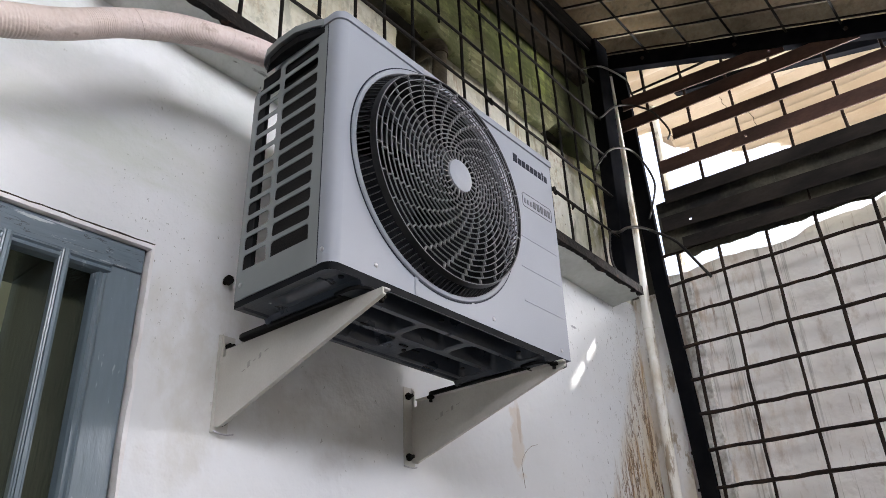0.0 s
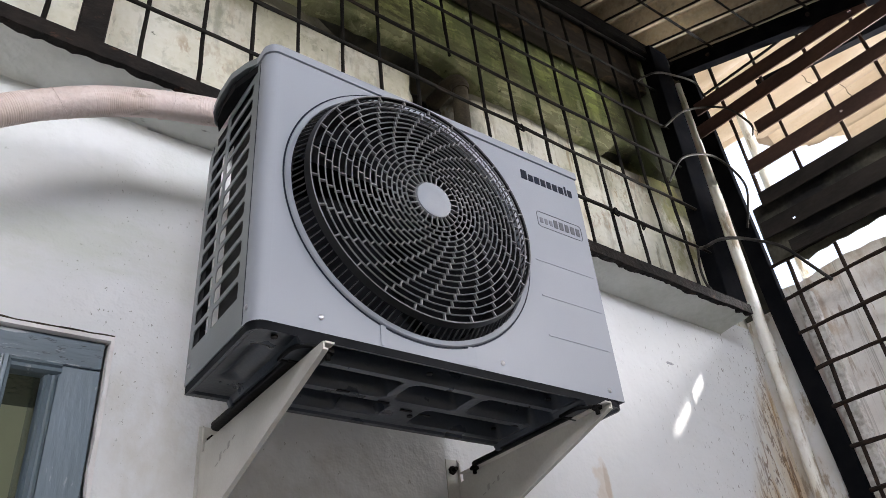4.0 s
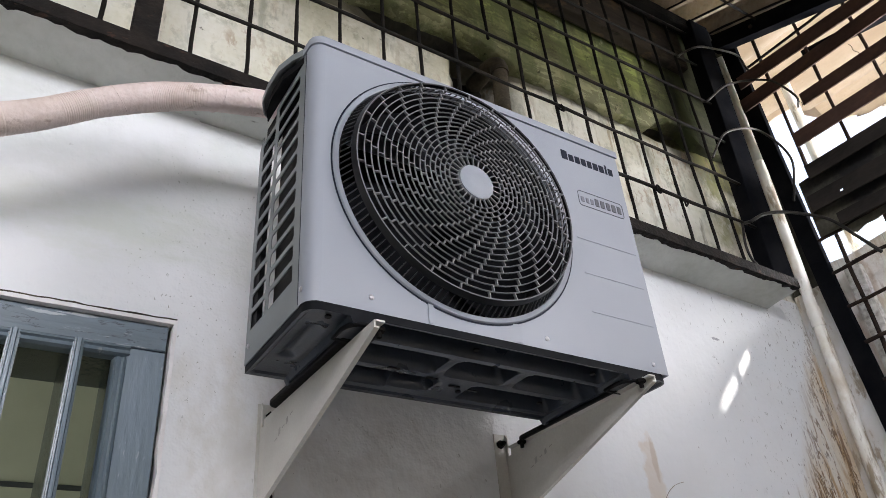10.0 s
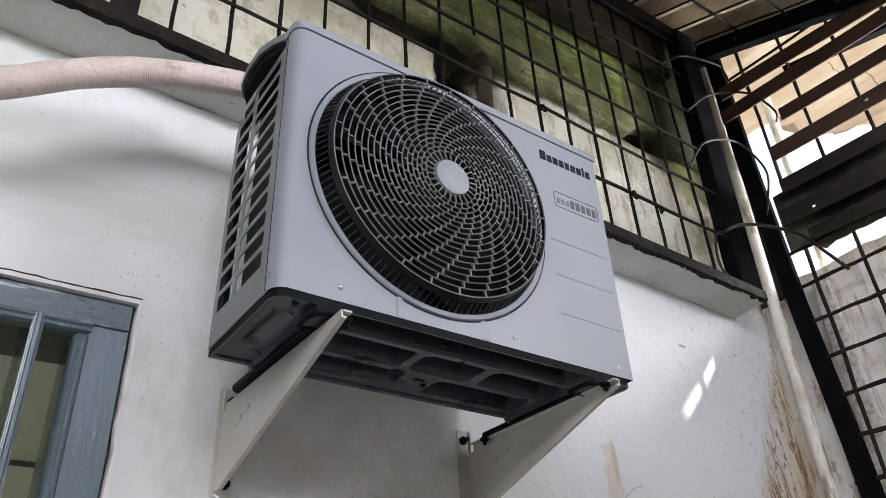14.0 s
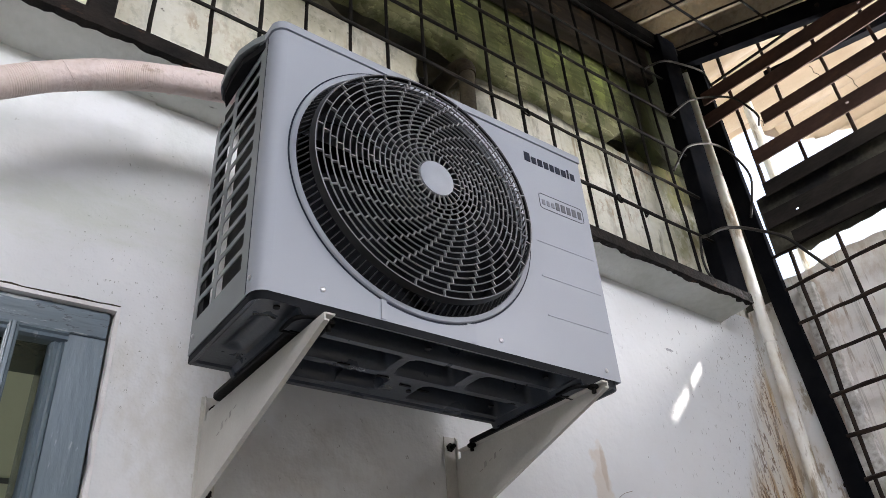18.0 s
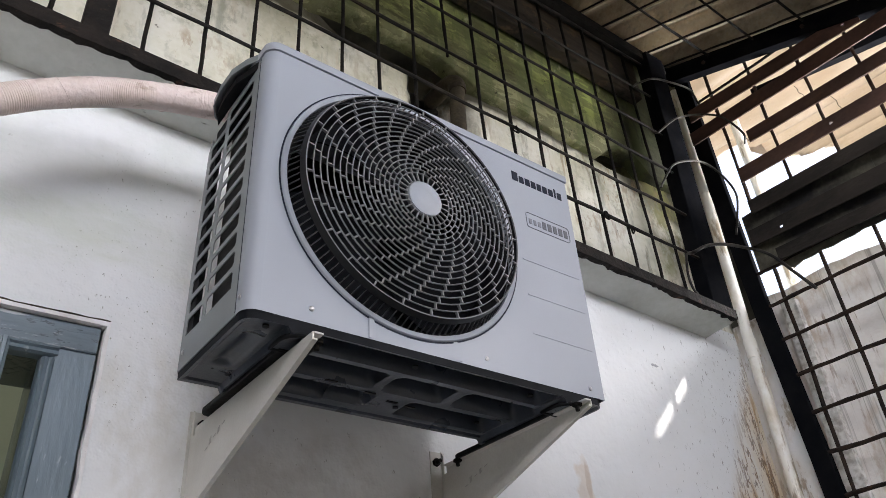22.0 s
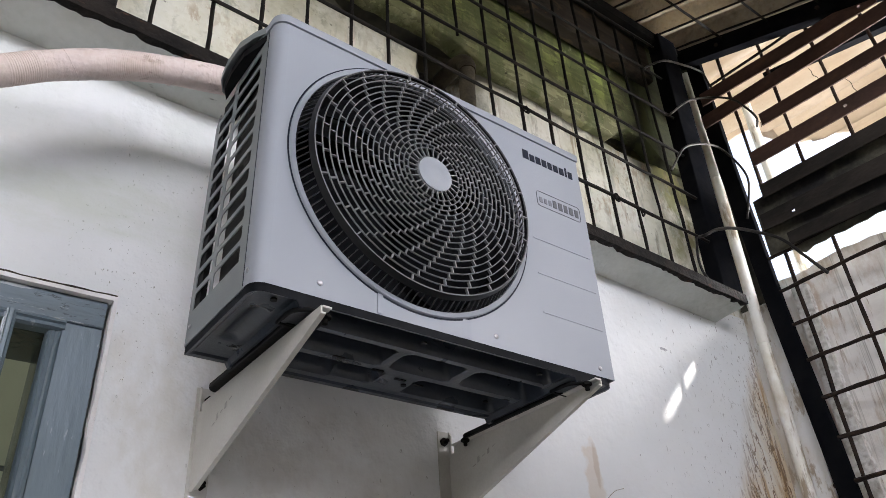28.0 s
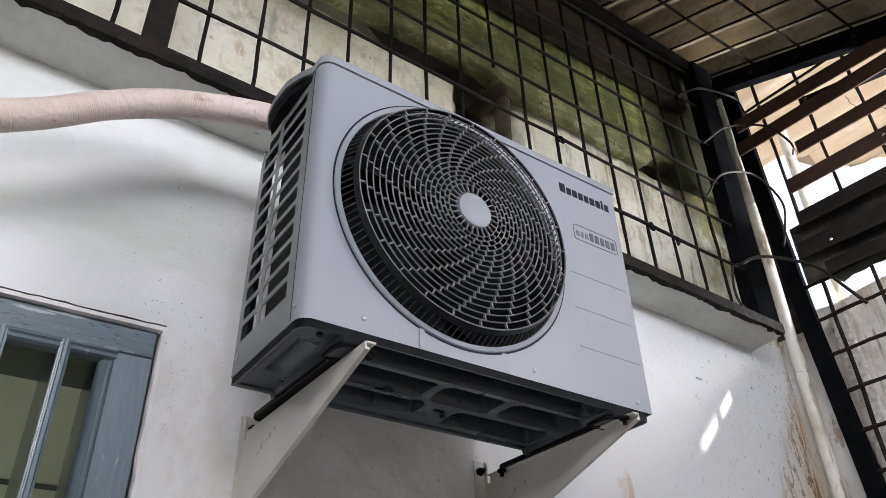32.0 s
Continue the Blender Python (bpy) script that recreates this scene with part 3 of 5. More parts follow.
def tube(points, radius, sides=10, bm=None, closed=False, caps=True):
    """A round bar along points; radius may be a list."""
    bm = bm or bmesh.new()
    pts = [Vector(p) for p in points]
    rad = radius if isinstance(radius, (list, tuple)) else [radius] * len(pts)
    n = len(pts)
    rings, up = [], None
    for i, p in enumerate(pts):
        if closed:
            t = (pts[(i + 1) % n] - pts[i - 1]).normalized()
        else:
            t = (pts[min(i + 1, n - 1)] - pts[max(i - 1, 0)]).normalized()
        if up is None:
            up = t.orthogonal().normalized()
        up = (up - t * up.dot(t)).normalized()
        side = t.cross(up)
        rings.append([bm.verts.new(p + rad[i] * (math.cos(a) * up + math.sin(a) * side)) for a in (2 * math.pi * k / sides for k in range(sides))])
    for i in range(n if closed else n - 1):
        a, b = rings[i], rings[(i + 1) % n]
        for k in range(sides):
            bm.faces.new((a[k], a[(k + 1) % sides], b[(k + 1) % sides], b[k]))
    if caps and not closed:
        bm.faces.new(rings[0][::-1])
        bm.faces.new(rings[-1])
    return bm


def slab(points, axis, a, b, bevel=0.0):
    """A flat outline (pairs in the two other axes, in order) drawn out from a to b along an axis."""
    bm = bmesh.new()
    def at(p, d):
        q = list(p)
        q.insert("xyz".index(axis), d)
        return bm.verts.new(q)
    lo, hi = [at(p, a) for p in points], [at(p, b) for p in points]
    n = len(points)
    bm.faces.new(lo[::-1])
    bm.faces.new(hi)
    for k in range(n):
        bm.faces.new((lo[k], lo[(k + 1) % n], hi[(k + 1) % n], hi[k]))
    if bevel:
        bmesh.ops.recalc_face_normals(bm, faces=bm.faces)
        bmesh.ops.bevel(bm, geom=bm.edges[:], offset=bevel, segments=1, affect="EDGES")
    return bm


def wavy(points, rng, amount):
    """Points along a line, pushed off it a little."""
    return [Vector(p) + Vector([rng.uniform(-amount, amount) for _ in range(3)]) for p in points]


def between(a, b, n):
    return [Vector(a).lerp(Vector(b), k / (n - 1)) for k in range(n)]


def spline(points, steps=8):
    """A smooth curve through points."""
    p = [Vector(q) for q in points]
    p = [2 * p[0] - p[1]] + p + [2 * p[-1] - p[-2]]
    out = []
    for i in range(1, len(p) - 2):
        for k in range(steps):
            t = k / steps
            out.append(0.5 * (2 * p[i] + (p[i + 1] - p[i - 1]) * t + (2 * p[i - 1] - 5 * p[i] + 4 * p[i + 1] - p[i + 2]) * t * t + (3 * p[i] - p[i - 1] - 3 * p[i + 1] + p[i + 2]) * t ** 3))
    out.append(p[-2])
    return out

# ---- the place: house wall, ledge, boundary wall, roof, floor ----
WIN_Y0, WIN_Y1, WIN_Z0, WIN_Z1 = -0.93, -0.086, 0.85, 2.309


def structure(name, bm, mat, label, category, smooth=0.0):
    return tagged(part(name, bm, mat, None, "", smooth), label, category, "", "structure")


bm = box(-0.24, 0, WIN_Y1, 2.24, 0, 2.835)
box(-0.24, 0, -4.0, WIN_Y0, 0, 2.89, bm=bm)
box(-0.24, 0, WIN_Y0, WIN_Y1, WIN_Z1, 2.875, bm=bm)
box(-0.24, 0, WIN_Y0, WIN_Y1, 0, WIN_Z0, bm=bm)
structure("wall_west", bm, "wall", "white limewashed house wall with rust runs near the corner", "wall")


def grid_sheet(x_of, y0, y1, ny, z0, z1, nz, thick):
    """An upright sheet of quads whose face wanders with x_of(y, z)."""
    bm = bmesh.new()
    rows = [[bm.verts.new((x_of(y0 + (y1 - y0) * i / ny, z0 + (z1 - z0) * k / nz), y0 + (y1 - y0) * i / ny, z0 + (z1 - z0) * k / nz)) for k in range(nz + 1)] for i in range(ny + 1)]
    for i in range(ny):
        for k in range(nz):
            bm.faces.new((rows[i][k], rows[i + 1][k], rows[i + 1][k + 1], rows[i][k + 1]))
    got = bmesh.ops.extrude_face_region(bm, geom=bm.faces[:])
    bmesh.ops.translate(bm, verts=[v for v in got["geom"] if isinstance(v, bmesh.types.BMVert)], vec=(-thick, 0, 0))
    return bm


CAVITY_Y, CAVITY_Z = 0.815, 3.34


def hole_at(y, z, grow=1.0):
    return math.exp(-(((y - CAVITY_Y) / (0.105 * grow)) ** 4) - (((z - CAVITY_Z) / (0.17 * grow)) ** 4))


def upper_face(y, z):
    return -0.014 + 0.007 * noise.noise((0, y * 3, z * 3)) + 0.004 * noise.noise((5, y * 17, z * 17)) - 0.15 * hole_at(y, z) * (0.75 + 0.5 * noise.noise((3, y * 22, z * 22))) - 0.10 * math.exp(-((y - 0.62) / 0.29) ** 4 - ((z - 3.525) / 0.055) ** 4) - 0.10 * math.exp(-((y - 1.73) / 0.13) ** 4 - ((z - 3.52) / 0.05) ** 4)


def lower_edge(y):
    """The broken lower edge of the mossy plaster."""
    return 3.472 + 0.016 * noise.noise((y * 5, 0.3, 2)) + 0.008 * noise.noise((y * 23, 4, 2)) + 0.10 * max(0, 0.35 - y) * (y > -0.2) + 0.082 * math.exp(-((y - 0.60) / 0.33) ** 4) + 0.075 * math.exp(-((y - 1.74) / 0.12) ** 4)


structure("wall_upper", grid_sheet(upper_face, -4.0, 2.24, 416, 2.84, 3.56, 64, 0.2), "upper_wall", "upper wall of yellowed limewash with brown and green stains and painted shade in its hollows", "wall", 60)

bm = bmesh.new()
cols = []
for i in range(313):
    y = -4.0 + 6.24 * i / 312
    zl = lower_edge(y)
    proud = 0.024
    col = [bm.verts.new((-0.05, y, zl + 0.004)), bm.verts.new((proud - 0.012, y, zl))]
    for k in range(28):
        z = zl + 0.006 + (4.3 - zl) * k / 27
        col.append(bm.verts.new((proud + 0.006 * noise.noise((1, y * 4, z * 4)) + 0.004 * noise.noise((2, y * 21, z * 21)) - 0.008 * math.exp(-k / 1.5) * 0.5, y, z)))
    cols.append(col)
for a, b in zip(cols, cols[1:]):
    for k in range(len(a) - 1):
        bm.faces.new((a[k], b[k], b[k + 1], a[k + 1]))
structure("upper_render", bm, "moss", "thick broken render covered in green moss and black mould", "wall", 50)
structure("wall_core", box(-0.24, -0.05, -4.0, 2.24, 3.562, 4.3), "soot_wall", "masonry behind the mossy render", "wall")

# concrete ledge under the security grille, falling slightly towards the corner
def drop(y):
    return -0.034 * y


bm = bmesh.new()
NL = 60
prev = None
for i in range(NL + 1):
    y = -2.6 + (1.985 + 2.6) * i / NL
    w = 0.004 * noise.noise((y * 4, 1.3, 0))
    ring = [(-0.02, 2.835), (0.045, 2.843), (0.112 + w, 2.846 + w), (0.132 + w, 2.852), (0.134 + w, 2.876), (-0.02, 2.876)]
    ring = [bm.verts.new((x, y, z + drop(y))) for x, z in ring]
    if prev:
        for k in range(6):
            bm.faces.new((prev[k], prev[(k + 1) % 6], ring[(k + 1) % 6], ring[k]))
    else:
        bm.faces.new(ring)
    prev = ring
bm.faces.new(prev[::-1])
M["ledge"] = material("stained_cement_ledge", (0.66, 0.68, 0.65), 0.8, 0.0, (0.54, 0.56, 0.52), 4, bump=0.8, bump_scale=40, grain=0.2)
relief(M["ledge"], 14, 0.015, 0.6)
stain_or_shade(M["ledge"], (0.05, 0.05, 0.04), noise_mask(M["ledge"], 14, 0.63, 0.68, (1, 0.4, 1)), 0.7)
structure("ledge", bm, "ledge", "cement ledge with dirty underside along the house wall", "ledge", 40)

# boundary wall past the far grille; its top is broken
rng = random.Random(4)
top = [(0.02 + 3.8 * k / 76, 2.950 + 0.006 * math.sin(k * 0.9) + rng.uniform(-0.008, 0.008) + 0.055 * min(1, max(0, (k - 14) / 8))) for k in range(77)]
bm = slab([(-0.24, 0), (4.0, 0), (4.0, 2.9)] + top[::-1] + [(-0.24, 2.9)], "y", 2.245, 2.40)
structure("wall_north", bm, "boundary", "white boundary wall with grey runs and a broken top", "wall")

# rough cement strip and corner reveal behind the far post
structure("corner_pier_upper", slab([(0.0, 2.862), (0.135, 2.862), (0.135, 4.2), (0.0, 4.2)], "y", 2.19, 2.244), "soot_wall", "soot-blackened upper part of the corner pier", "pier")
bm = slab([(0.0, 0.0), (0.135, 0.0), (0.135, 2.86), (0.0, 2.86)], "y", 2.19, 2.244)
structure("corner_pier", bm, "pier", "white plastered corner pier with stains", "pier")
M["render_strip"] = material("rough_cement_render", (0.80, 0.78, 0.75), 0.95, 0.0, (0.50, 0.47, 0.43), 46, bump=1.0, bump_scale=70, grain=0.5)
bm = slab([(0.205, 1.0), (0.285, 1.0), (0.275, 2.0), (0.262, 2.88), (0.205, 2.88)], "y", 2.212, 2.243)
structure("render_strip", bm, "render_strip", "strip of rough grey cement render", "trim")

structure("floor", box(-2.6, 9.0, -6.0, 2.44, -0.12, 0), "floor", "grey cement yard floor", "floor")
M["ground"] = material("yard_ground", (0.24, 0.22, 0.17), 0.95, 0.0, (0.13, 0.15, 0.07), 0.7, bump=0.4, grain=0.3)
structure("ground", box(-300, 300, -300, 300, -0.4, -0.13), "ground", "earth and grass beyond the yard", "ground")

# unseen walls added behind the camera to bound the light; room behind the window
structure("unseen_wall_south", box(-0.24, 4.6, -4.24, -4.0, 0, 3.8), "plain_wall", "unseen pale yard wall, added to bound and bounce light", "wall")
structure("unseen_wall_east", box(4.6, 4.8, -4.24, 2.4, 0, 3.5), "plain_wall", "unseen pale wall across the yard, added to bound and bounce light", "wall")
bm = box(-2.3, -2.1, -3.4, 1.2, 0, 3.2)
box(-2.1, -0.24, 1.0, 1.2, 0, 3.2, bm=bm)
structure("room_walls", bm, "room", "olive green painted room walls", "wall")
structure("room_rail", box(-2.0995, -2.085, -3.4, 0.99, 2.528, 2.548, 0.003), "room_dark", "dark picture rail on the olive room wall", "trim")
structure("room_ceiling", box(-2.3, -0.24, -3.4, 1.2, 3.2, 3.3), "room_dark", "dark timber room ceiling", "ceiling")
structure("room_floor", box(-2.3, -0.24, -3.4, 1.2, 0.001, 0.03), "floor", "cement room floor", "floor")

# lean-to roof of corrugated sheet, falling away from the house
def roof_z(x):
    return 4.125 - 0.41 * (x - 0.12)


LAP = (-1.0, -0.9, 0.3, 0.9, 1.0, 1.0, 0.9, 0.3)


def corrugated(x0, x1, nx, y0, y1, pitch, depth, z_of, thick=0.006, per=8, seed=1, wave=LAP):
    """A corrugated sheet; its ridges run along x."""
    bm = bmesh.new()
    n = int((y1 - y0) / pitch * per)
    rows = []
    for i in range(nx + 1):
        x = x0 + (x1 - x0) * i / nx
        row = []
        for k in range(n + 1):
            y = y0 + (y1 - y0) * k / n
            z = z_of(x, y) + depth * wave[k % 8] + 0.006 * noise.noise((x * 1.5, y * 1.5, seed))
            row.append(bm.verts.new((x, y, z)))
        rows.append(row)
    for i in range(nx):
        for k in range(n):
            bm.faces.new((rows[i][k], rows[i + 1][k], rows[i + 1][k + 1], rows[i][k + 1]))
    got = bmesh.ops.extrude_face_region(bm, geom=bm.faces[:])
    bmesh.ops.translate(bm, verts=[v for v in got["geom"] if isinstance(v, bmesh.types.BMVert)], vec=(0, 0, thick))
    return bm


structure("ceiling", corrugated(-0.3, 1.52, 14, -3.908, 2.209, 0.139, 0.040, lambda x, y: roof_z(x) + 0.052), "roof", "sooty corrugated lean-to roof seen from below, valley shade streaked into its colour", "ceiling", 25)
# unseen board and yard roof, added to keep sky light off the wall
structure("fascia", box(1.53, 1.655, -4.24, 2.10, 3.58, 4.55), "timber_board", "unseen dark board added to block light at the lean-to roof's end", "fascia")
structure("unseen_ceiling_yard", box(1.66, 4.9, -4.24, 2.10, 4.55, 4.6), "roof", "unseen sheet roof added over the rest of the yard to block sky", "ceiling")

# ---- security grilles, beams and roof mesh ----
def bar(parent, a, b, r=0.0055, n=6, bend=0.003, seed=0, name="bar", mat="iron", sides=6):
    rg = random.Random(seed)
    n = n * 2 + 3
    pts = between(a, b, n)
    pts = [pts[0]] + wavy(pts[1:-1], rg, bend * 0.7) + [pts[-1]]
    return part(name, tube(pts, [r * rg.uniform(0.86, 1.14) for _ in pts], sides), mat, parent, "", 60)


GX = 0.122
grille = thing("security_grille", (GX, 0.8, 2.86), "black welded iron security grille over the mossy wall", "grille")
rg = random.Random(12)
low = [(-2.6 + 4.585 * k / 320, 2.850 + drop(-2.6 + 4.585 * k / 320) + rg.uniform(-0.0016, 0.0016) + 0.004 * noise.noise((k * 0.11, 2, 5))) for k in range(321)]
bm = slab(low + [(1.985, 2.888 - 0.068), (-2.6, 2.888 + 0.09)], "x", GX - 0.004, GX + 0.024)
part("bottom_rail", bm, "flaky_rail", grille, "flaking rust-brown flat rail")
part("top_rail", box(GX - 0.02, GX + 0.03, -2.6, 2.02, 4.04, 4.10, 0.004), "iron", grille)
part("post", box(GX - 0.018, GX + 0.018, -0.282, -0.226, 2.87, 4.05, 0.003), "flaky_rail", grille, "wide flat post")
part("post", slab([(0.082, 2.79), (0.141, 2.79), (0.171, 4.08), (0.108, 4.08)], "y", 1.862, 1.975, 0.003), "post_iron", grille, "wide flat post")
VERT = [-1.13, -1.0, -0.87, -0.74, -0.605, -0.472, -0.345, -0.152, -0.022, 0.099, 0.222, 0.355, 0.476, 0.606, 0.861, 0.986, 1.113, 1.237, 1.363, 1.489, 1.614, 1.743]
for k, y in enumerate(VERT):
    bar(grille, (GX, y, 2.875 + drop(y)), (GX, y + 0.002, 4.05), seed=k, name="upright_bar", bend=0.0025)
bar(grille, (GX, 0.742, 3.425), (GX, 0.728, 4.05), n=4, seed=33, name="upright_bar")
# cross bars: the height at y = 0 and at y = 1.9, and where each stops short of the post
for k, (za, zb, end) in enumerate(((3.066, 3.010, 1.90), (3.259, 3.206, 1.90), (3.448, 3.412, 1.93), (3.628, 3.612, 1.93), (3.822, 3.832, 1.95), (4.01, 4.02, 1.95))):
    at = lambda y: za + (zb - za) * y / 1.9
    bar(grille, (GX + 0.010, -2.6, at(-2.6)), (GX + 0.010, end, at(end)), n=18, seed=40 + k, name="cross_bar", bend=0.0025, mat="old_iron")
# wire knots left on some crossings
for y, z in ((0.986, 3.222), (1.363, 3.022), (1.489, 3.012)):
    rg = random.Random(int(y * 1000) + 5)
    pts = [(GX + 0.014 + rg.uniform(-0.006, 0.008), y + 0.016 * math.cos(a * 1.3), z + 0.014 * math.sin(a * 1.3) - 0.004) for a in range(7)]
    part("wire_knot", tube(spline(pts, 3), 0.0032, 6), "iron", grille, "rusty twist of tie wire", 60)

FY = 2.157
far = thing("boundary_grille", (0.9, FY, 2.0), "black iron grille before the white boundary wall", "grille")
part("post", slab([(0.250, 0.0), (0.160, 2.28), (0.132, 2.80), (0.110, 3.45), (0.108, 4.08), (0.174, 4.08), (0.180, 3.45), (0.196, 2.80), (0.226, 2.28), (0.315, 0.0)], "y", FY - 0.02, FY + 0.005, 0.002), "post_iron", far, "black angle iron post")
FV = [0.255, 0.437, 0.633, 0.825, 1.03, 1.235, 1.44]
for k, x in enumerate(FV):
    bar(far, (x + 0.01, FY, 0.02), (x - 0.004, FY, roof_z(x) - 0.03), n=14, seed=80 + k, name="upright_bar", bend=0.004, r=0.0072, mat="rust_iron")
for k in range(21):
    z = 2.153 + 0.1405 * (k - 14)
    if z > 0.1:
        bar(far, (0.16, FY - 0.011, z), (1.5, FY - 0.011, z + 0.004), n=10, seed=110 + k, name="cross_bar", r=0.0072, mat="rust_iron")

# rafter at the end of the lean-to roof
bm = slab([(0.10, roof_z(0.10) + 0.012), (1.56, roof_z(1.56) + 0.012), (1.56, roof_z(1.56) - 0.075), (0.10, roof_z(0.10) - 0.075)], "y", 2.085, 2.13)
rafter = thing("rafter", (0.10, 2.10, roof_z(0.10)), "black steel rafter under the roof's end", "beam")
part("web", bm, "post_iron", rafter)
for x in (0.30, 0.72, 1.14):
    part("bolt", tube([(x, 2.085, roof_z(x) - 0.035), (x, 2.077, roof_z(x) - 0.035)], 0.009, 6), "rust_iron", rafter)


def holed_strip(x0, x1, lo, hi, y0, y1, holes=()):
    """A flat strip between lo(x) and hi(x), with small square holes through it."""
    bm = bmesh.new()
    xs = [x0]
    for hx, hz, hr in holes:
        xs += [hx - hr, hx + hr]
    xs.append(x1)
    for k, (a, b) in enumerate(zip(xs, xs[1:])):
        n = max(1, int((b - a) / 0.035))
        cut = [a + (b - a) * i / n for i in range(n + 1)]
        if k % 2 == 0:
            join(bm, slab([(x, lo(x)) for x in cut] + [(x, hi(x)) for x in cut[::-1]], "y", y0, y1))
        else:
            hx, hz, hr = holes[k // 2]
            join(bm, slab([(a, lo(a)), (b, lo(b)), (b, hz - hr * 0.8), (a, hz - hr * 0.8)], "y", y0, y1))
            join(bm, slab([(a, hz + hr * 0.8), (b, hz + hr * 0.8), (b, hi(b)), (a, hi(a))], "y", y0, y1))
    return bm


def flat_beam(x0, z0, x1, z1, wide, y=2.10, holes=(), mat="rust_beam", label="rust-brown steel angle fixed across the opening"):
    """An angle iron: a face with bolt holes and a ledge behind it."""
    ob = thing("steel_angle", (x0, y, z0), label, "beam", "steel angles across the opening")
    h = wide / 2
    mid = lambda x: z0 + (z1 - z0) * (x - x0) / (x1 - x0)
    part("web", holed_strip(x0, x1, lambda x: mid(x) - h, lambda x: mid(x) + h, y - 0.003, y + 0.003, holes), mat, ob)
    part("flange", slab([(x0, z0 + h - 0.006), (x1, z1 + h - 0.006), (x1, z1 + h), (x0, z0 + h)], "y", y + 0.0035, y + 0.04), mat, ob)
    return ob


flat_beam(0.150, 3.815, 0.900, 3.742, 0.066, 2.10, ((0.842, 3.742, 0.006),))
flat_beam(0.130, 3.697, 1.175, 3.648, 0.066, 2.096, ((1.14, 3.655, 0.005),))
flat_beam(0.362, 3.545, 1.36, 3.488, 0.058)
flat_beam(0.278, 3.398, 1.36, 3.352, 0.066, 2.096, ((0.665, 3.384, 0.006),))
DARK = "dark soot-stained steel angle across the opening"
flat_beam(0.272, 3.243, 1.38, 3.205, 0.062, 2.096, (), "soot_beam", DARK)
flat_beam(0.236, 3.118, 1.38, 3.062, 0.070, 2.096, ((0.363, 3.103, 0.0065),), "soot_beam", DARK)
flat_beam(0.312, 3.006, 1.38, 2.955, 0.050, 2.096, (), "soot_beam", DARK)

# weathered sheets tied behind the lower angles; ragged below
rg = random.Random(6)
rag = [rg.uniform(-0.012, 0.010) for _ in range(60)]


def rag_low(x):
    k = max(0.0, (x - 0.2) / 0.035)
    i = int(k)
    return 2.962 + rag[i] + (rag[i + 1] - rag[i]) * (k - i) + (0.03 if x < 0.3 else 0)


tagged(part("sheet_strip", holed_strip(0.205, 0.72, rag_low, lambda x: 3.262 - 0.03 * abs(x - 0.5), 2.142, 2.146, ((0.352, 3.137, 0.02),)), "old_sheet"), "dark grey weathered sheet tied behind the steel angles", "sheet", "sheets in the opening")
tagged(part("sheet_strip", holed_strip(0.70, 1.40, rag_low, lambda x: 3.246 - 0.03 * abs(x - 0.8), 2.150, 2.154), "old_sheet"), "stained grey sheet with a torn lower edge", "sheet", "sheets in the opening")

# thin mesh under the roof
mesh = thing("roof_mesh", (0.8, 1.0, 4.0), "thin iron mesh under the corrugated roof", "mesh")
for k in range(8):
    x = 0.13 + 0.2 * k
    bar(mesh, (x, -3.2, roof_z(x) - 0.005), (x, 2.10, roof_z(x) - 0.005), r=0.0055, n=12, seed=200 + k, name="mesh_bar", mat="old_iron")
for k in range(38):
    y = 2.03 - 0.139 * k
    bar(mesh, (0.14, y, roof_z(0.14) - 0.015), (1.55, y, roof_z(1.55) - 0.015), r=0.005, n=8, seed=230 + k, name="mesh_bar", mat="old_iron")

# the neighbour's canopy beyond the boundary wall
tn = T.node_tree
tr = tn.nodes.new("ShaderNodeBsdfTranslucent")
tr.inputs["Color"].default_value = (0.62, 0.55, 0.455, 1)
ms = tn.nodes.new("ShaderNodeMixShader")
ms.inputs[0].default_value = 0.45
tn.links.new(tn.nodes["Principled BSDF"].outputs[0], ms.inputs[1])
tn.links.new(tr.outputs[0], ms.inputs[2])
tn.links.new(ms.outputs[0], tn.nodes["Material Output"].inputs["Surface"])
def canopy_edge(x):
    """How far the canopy reaches over the neighbour's yard; broken along its edge."""
    return 3.20 + 0.55 * max(0.0, min(1.0, (x + 0.05) / 0.85)) + 0.04 * noise.noise((x * 6, 1, 7)) - (0.25 if x < -0.02 else 0)


bm = corrugated(-1.2, 4.5, 114, 2.32, 4.0, 0.15, 0.036, lambda x, y: 4.20 - 0.02 * x + 0.025 * math.sin(x * 2.1 + y), seed=3, wave=[math.cos(math.pi * k / 4) for k in range(8)])
# the small hole is added so the sun throws a glint on the house wall
gone = [f for f in bm.faces if all(v.co.y > canopy_edge(v.co.x) for v in f.verts) or (abs((c := f.calc_center_median()).x - 0.925) < 0.075 and abs(c.y - 3.400) < 0.011)]
bmesh.ops.delete(bm, geom=gone, context="FACES")
for v in bm.verts:
    v.co.y = min(v.co.y, canopy_edge(v.co.x))
canopy = thing("canopy", (0.07, 2.70, 0.0), "tan corrugated canopy on a cream post beyond the boundary wall", "canopy")
part("sheet", bm, "tan_sheet", canopy, "tan sheet letting daylight through", 60)
part("post", tube([(0.070, 2.70, -0.13), (0.070, 2.70, 4.19)], 0.024, 14), "pvc", canopy, "cream pipe post", 60)
part("strut", slab([(0.25, 4.118), (1.45, 3.826), (1.45, 3.876), (0.25, 4.163)], "y", 2.58, 2.62), "post_iron", canopy, "dark weathered timber strut")

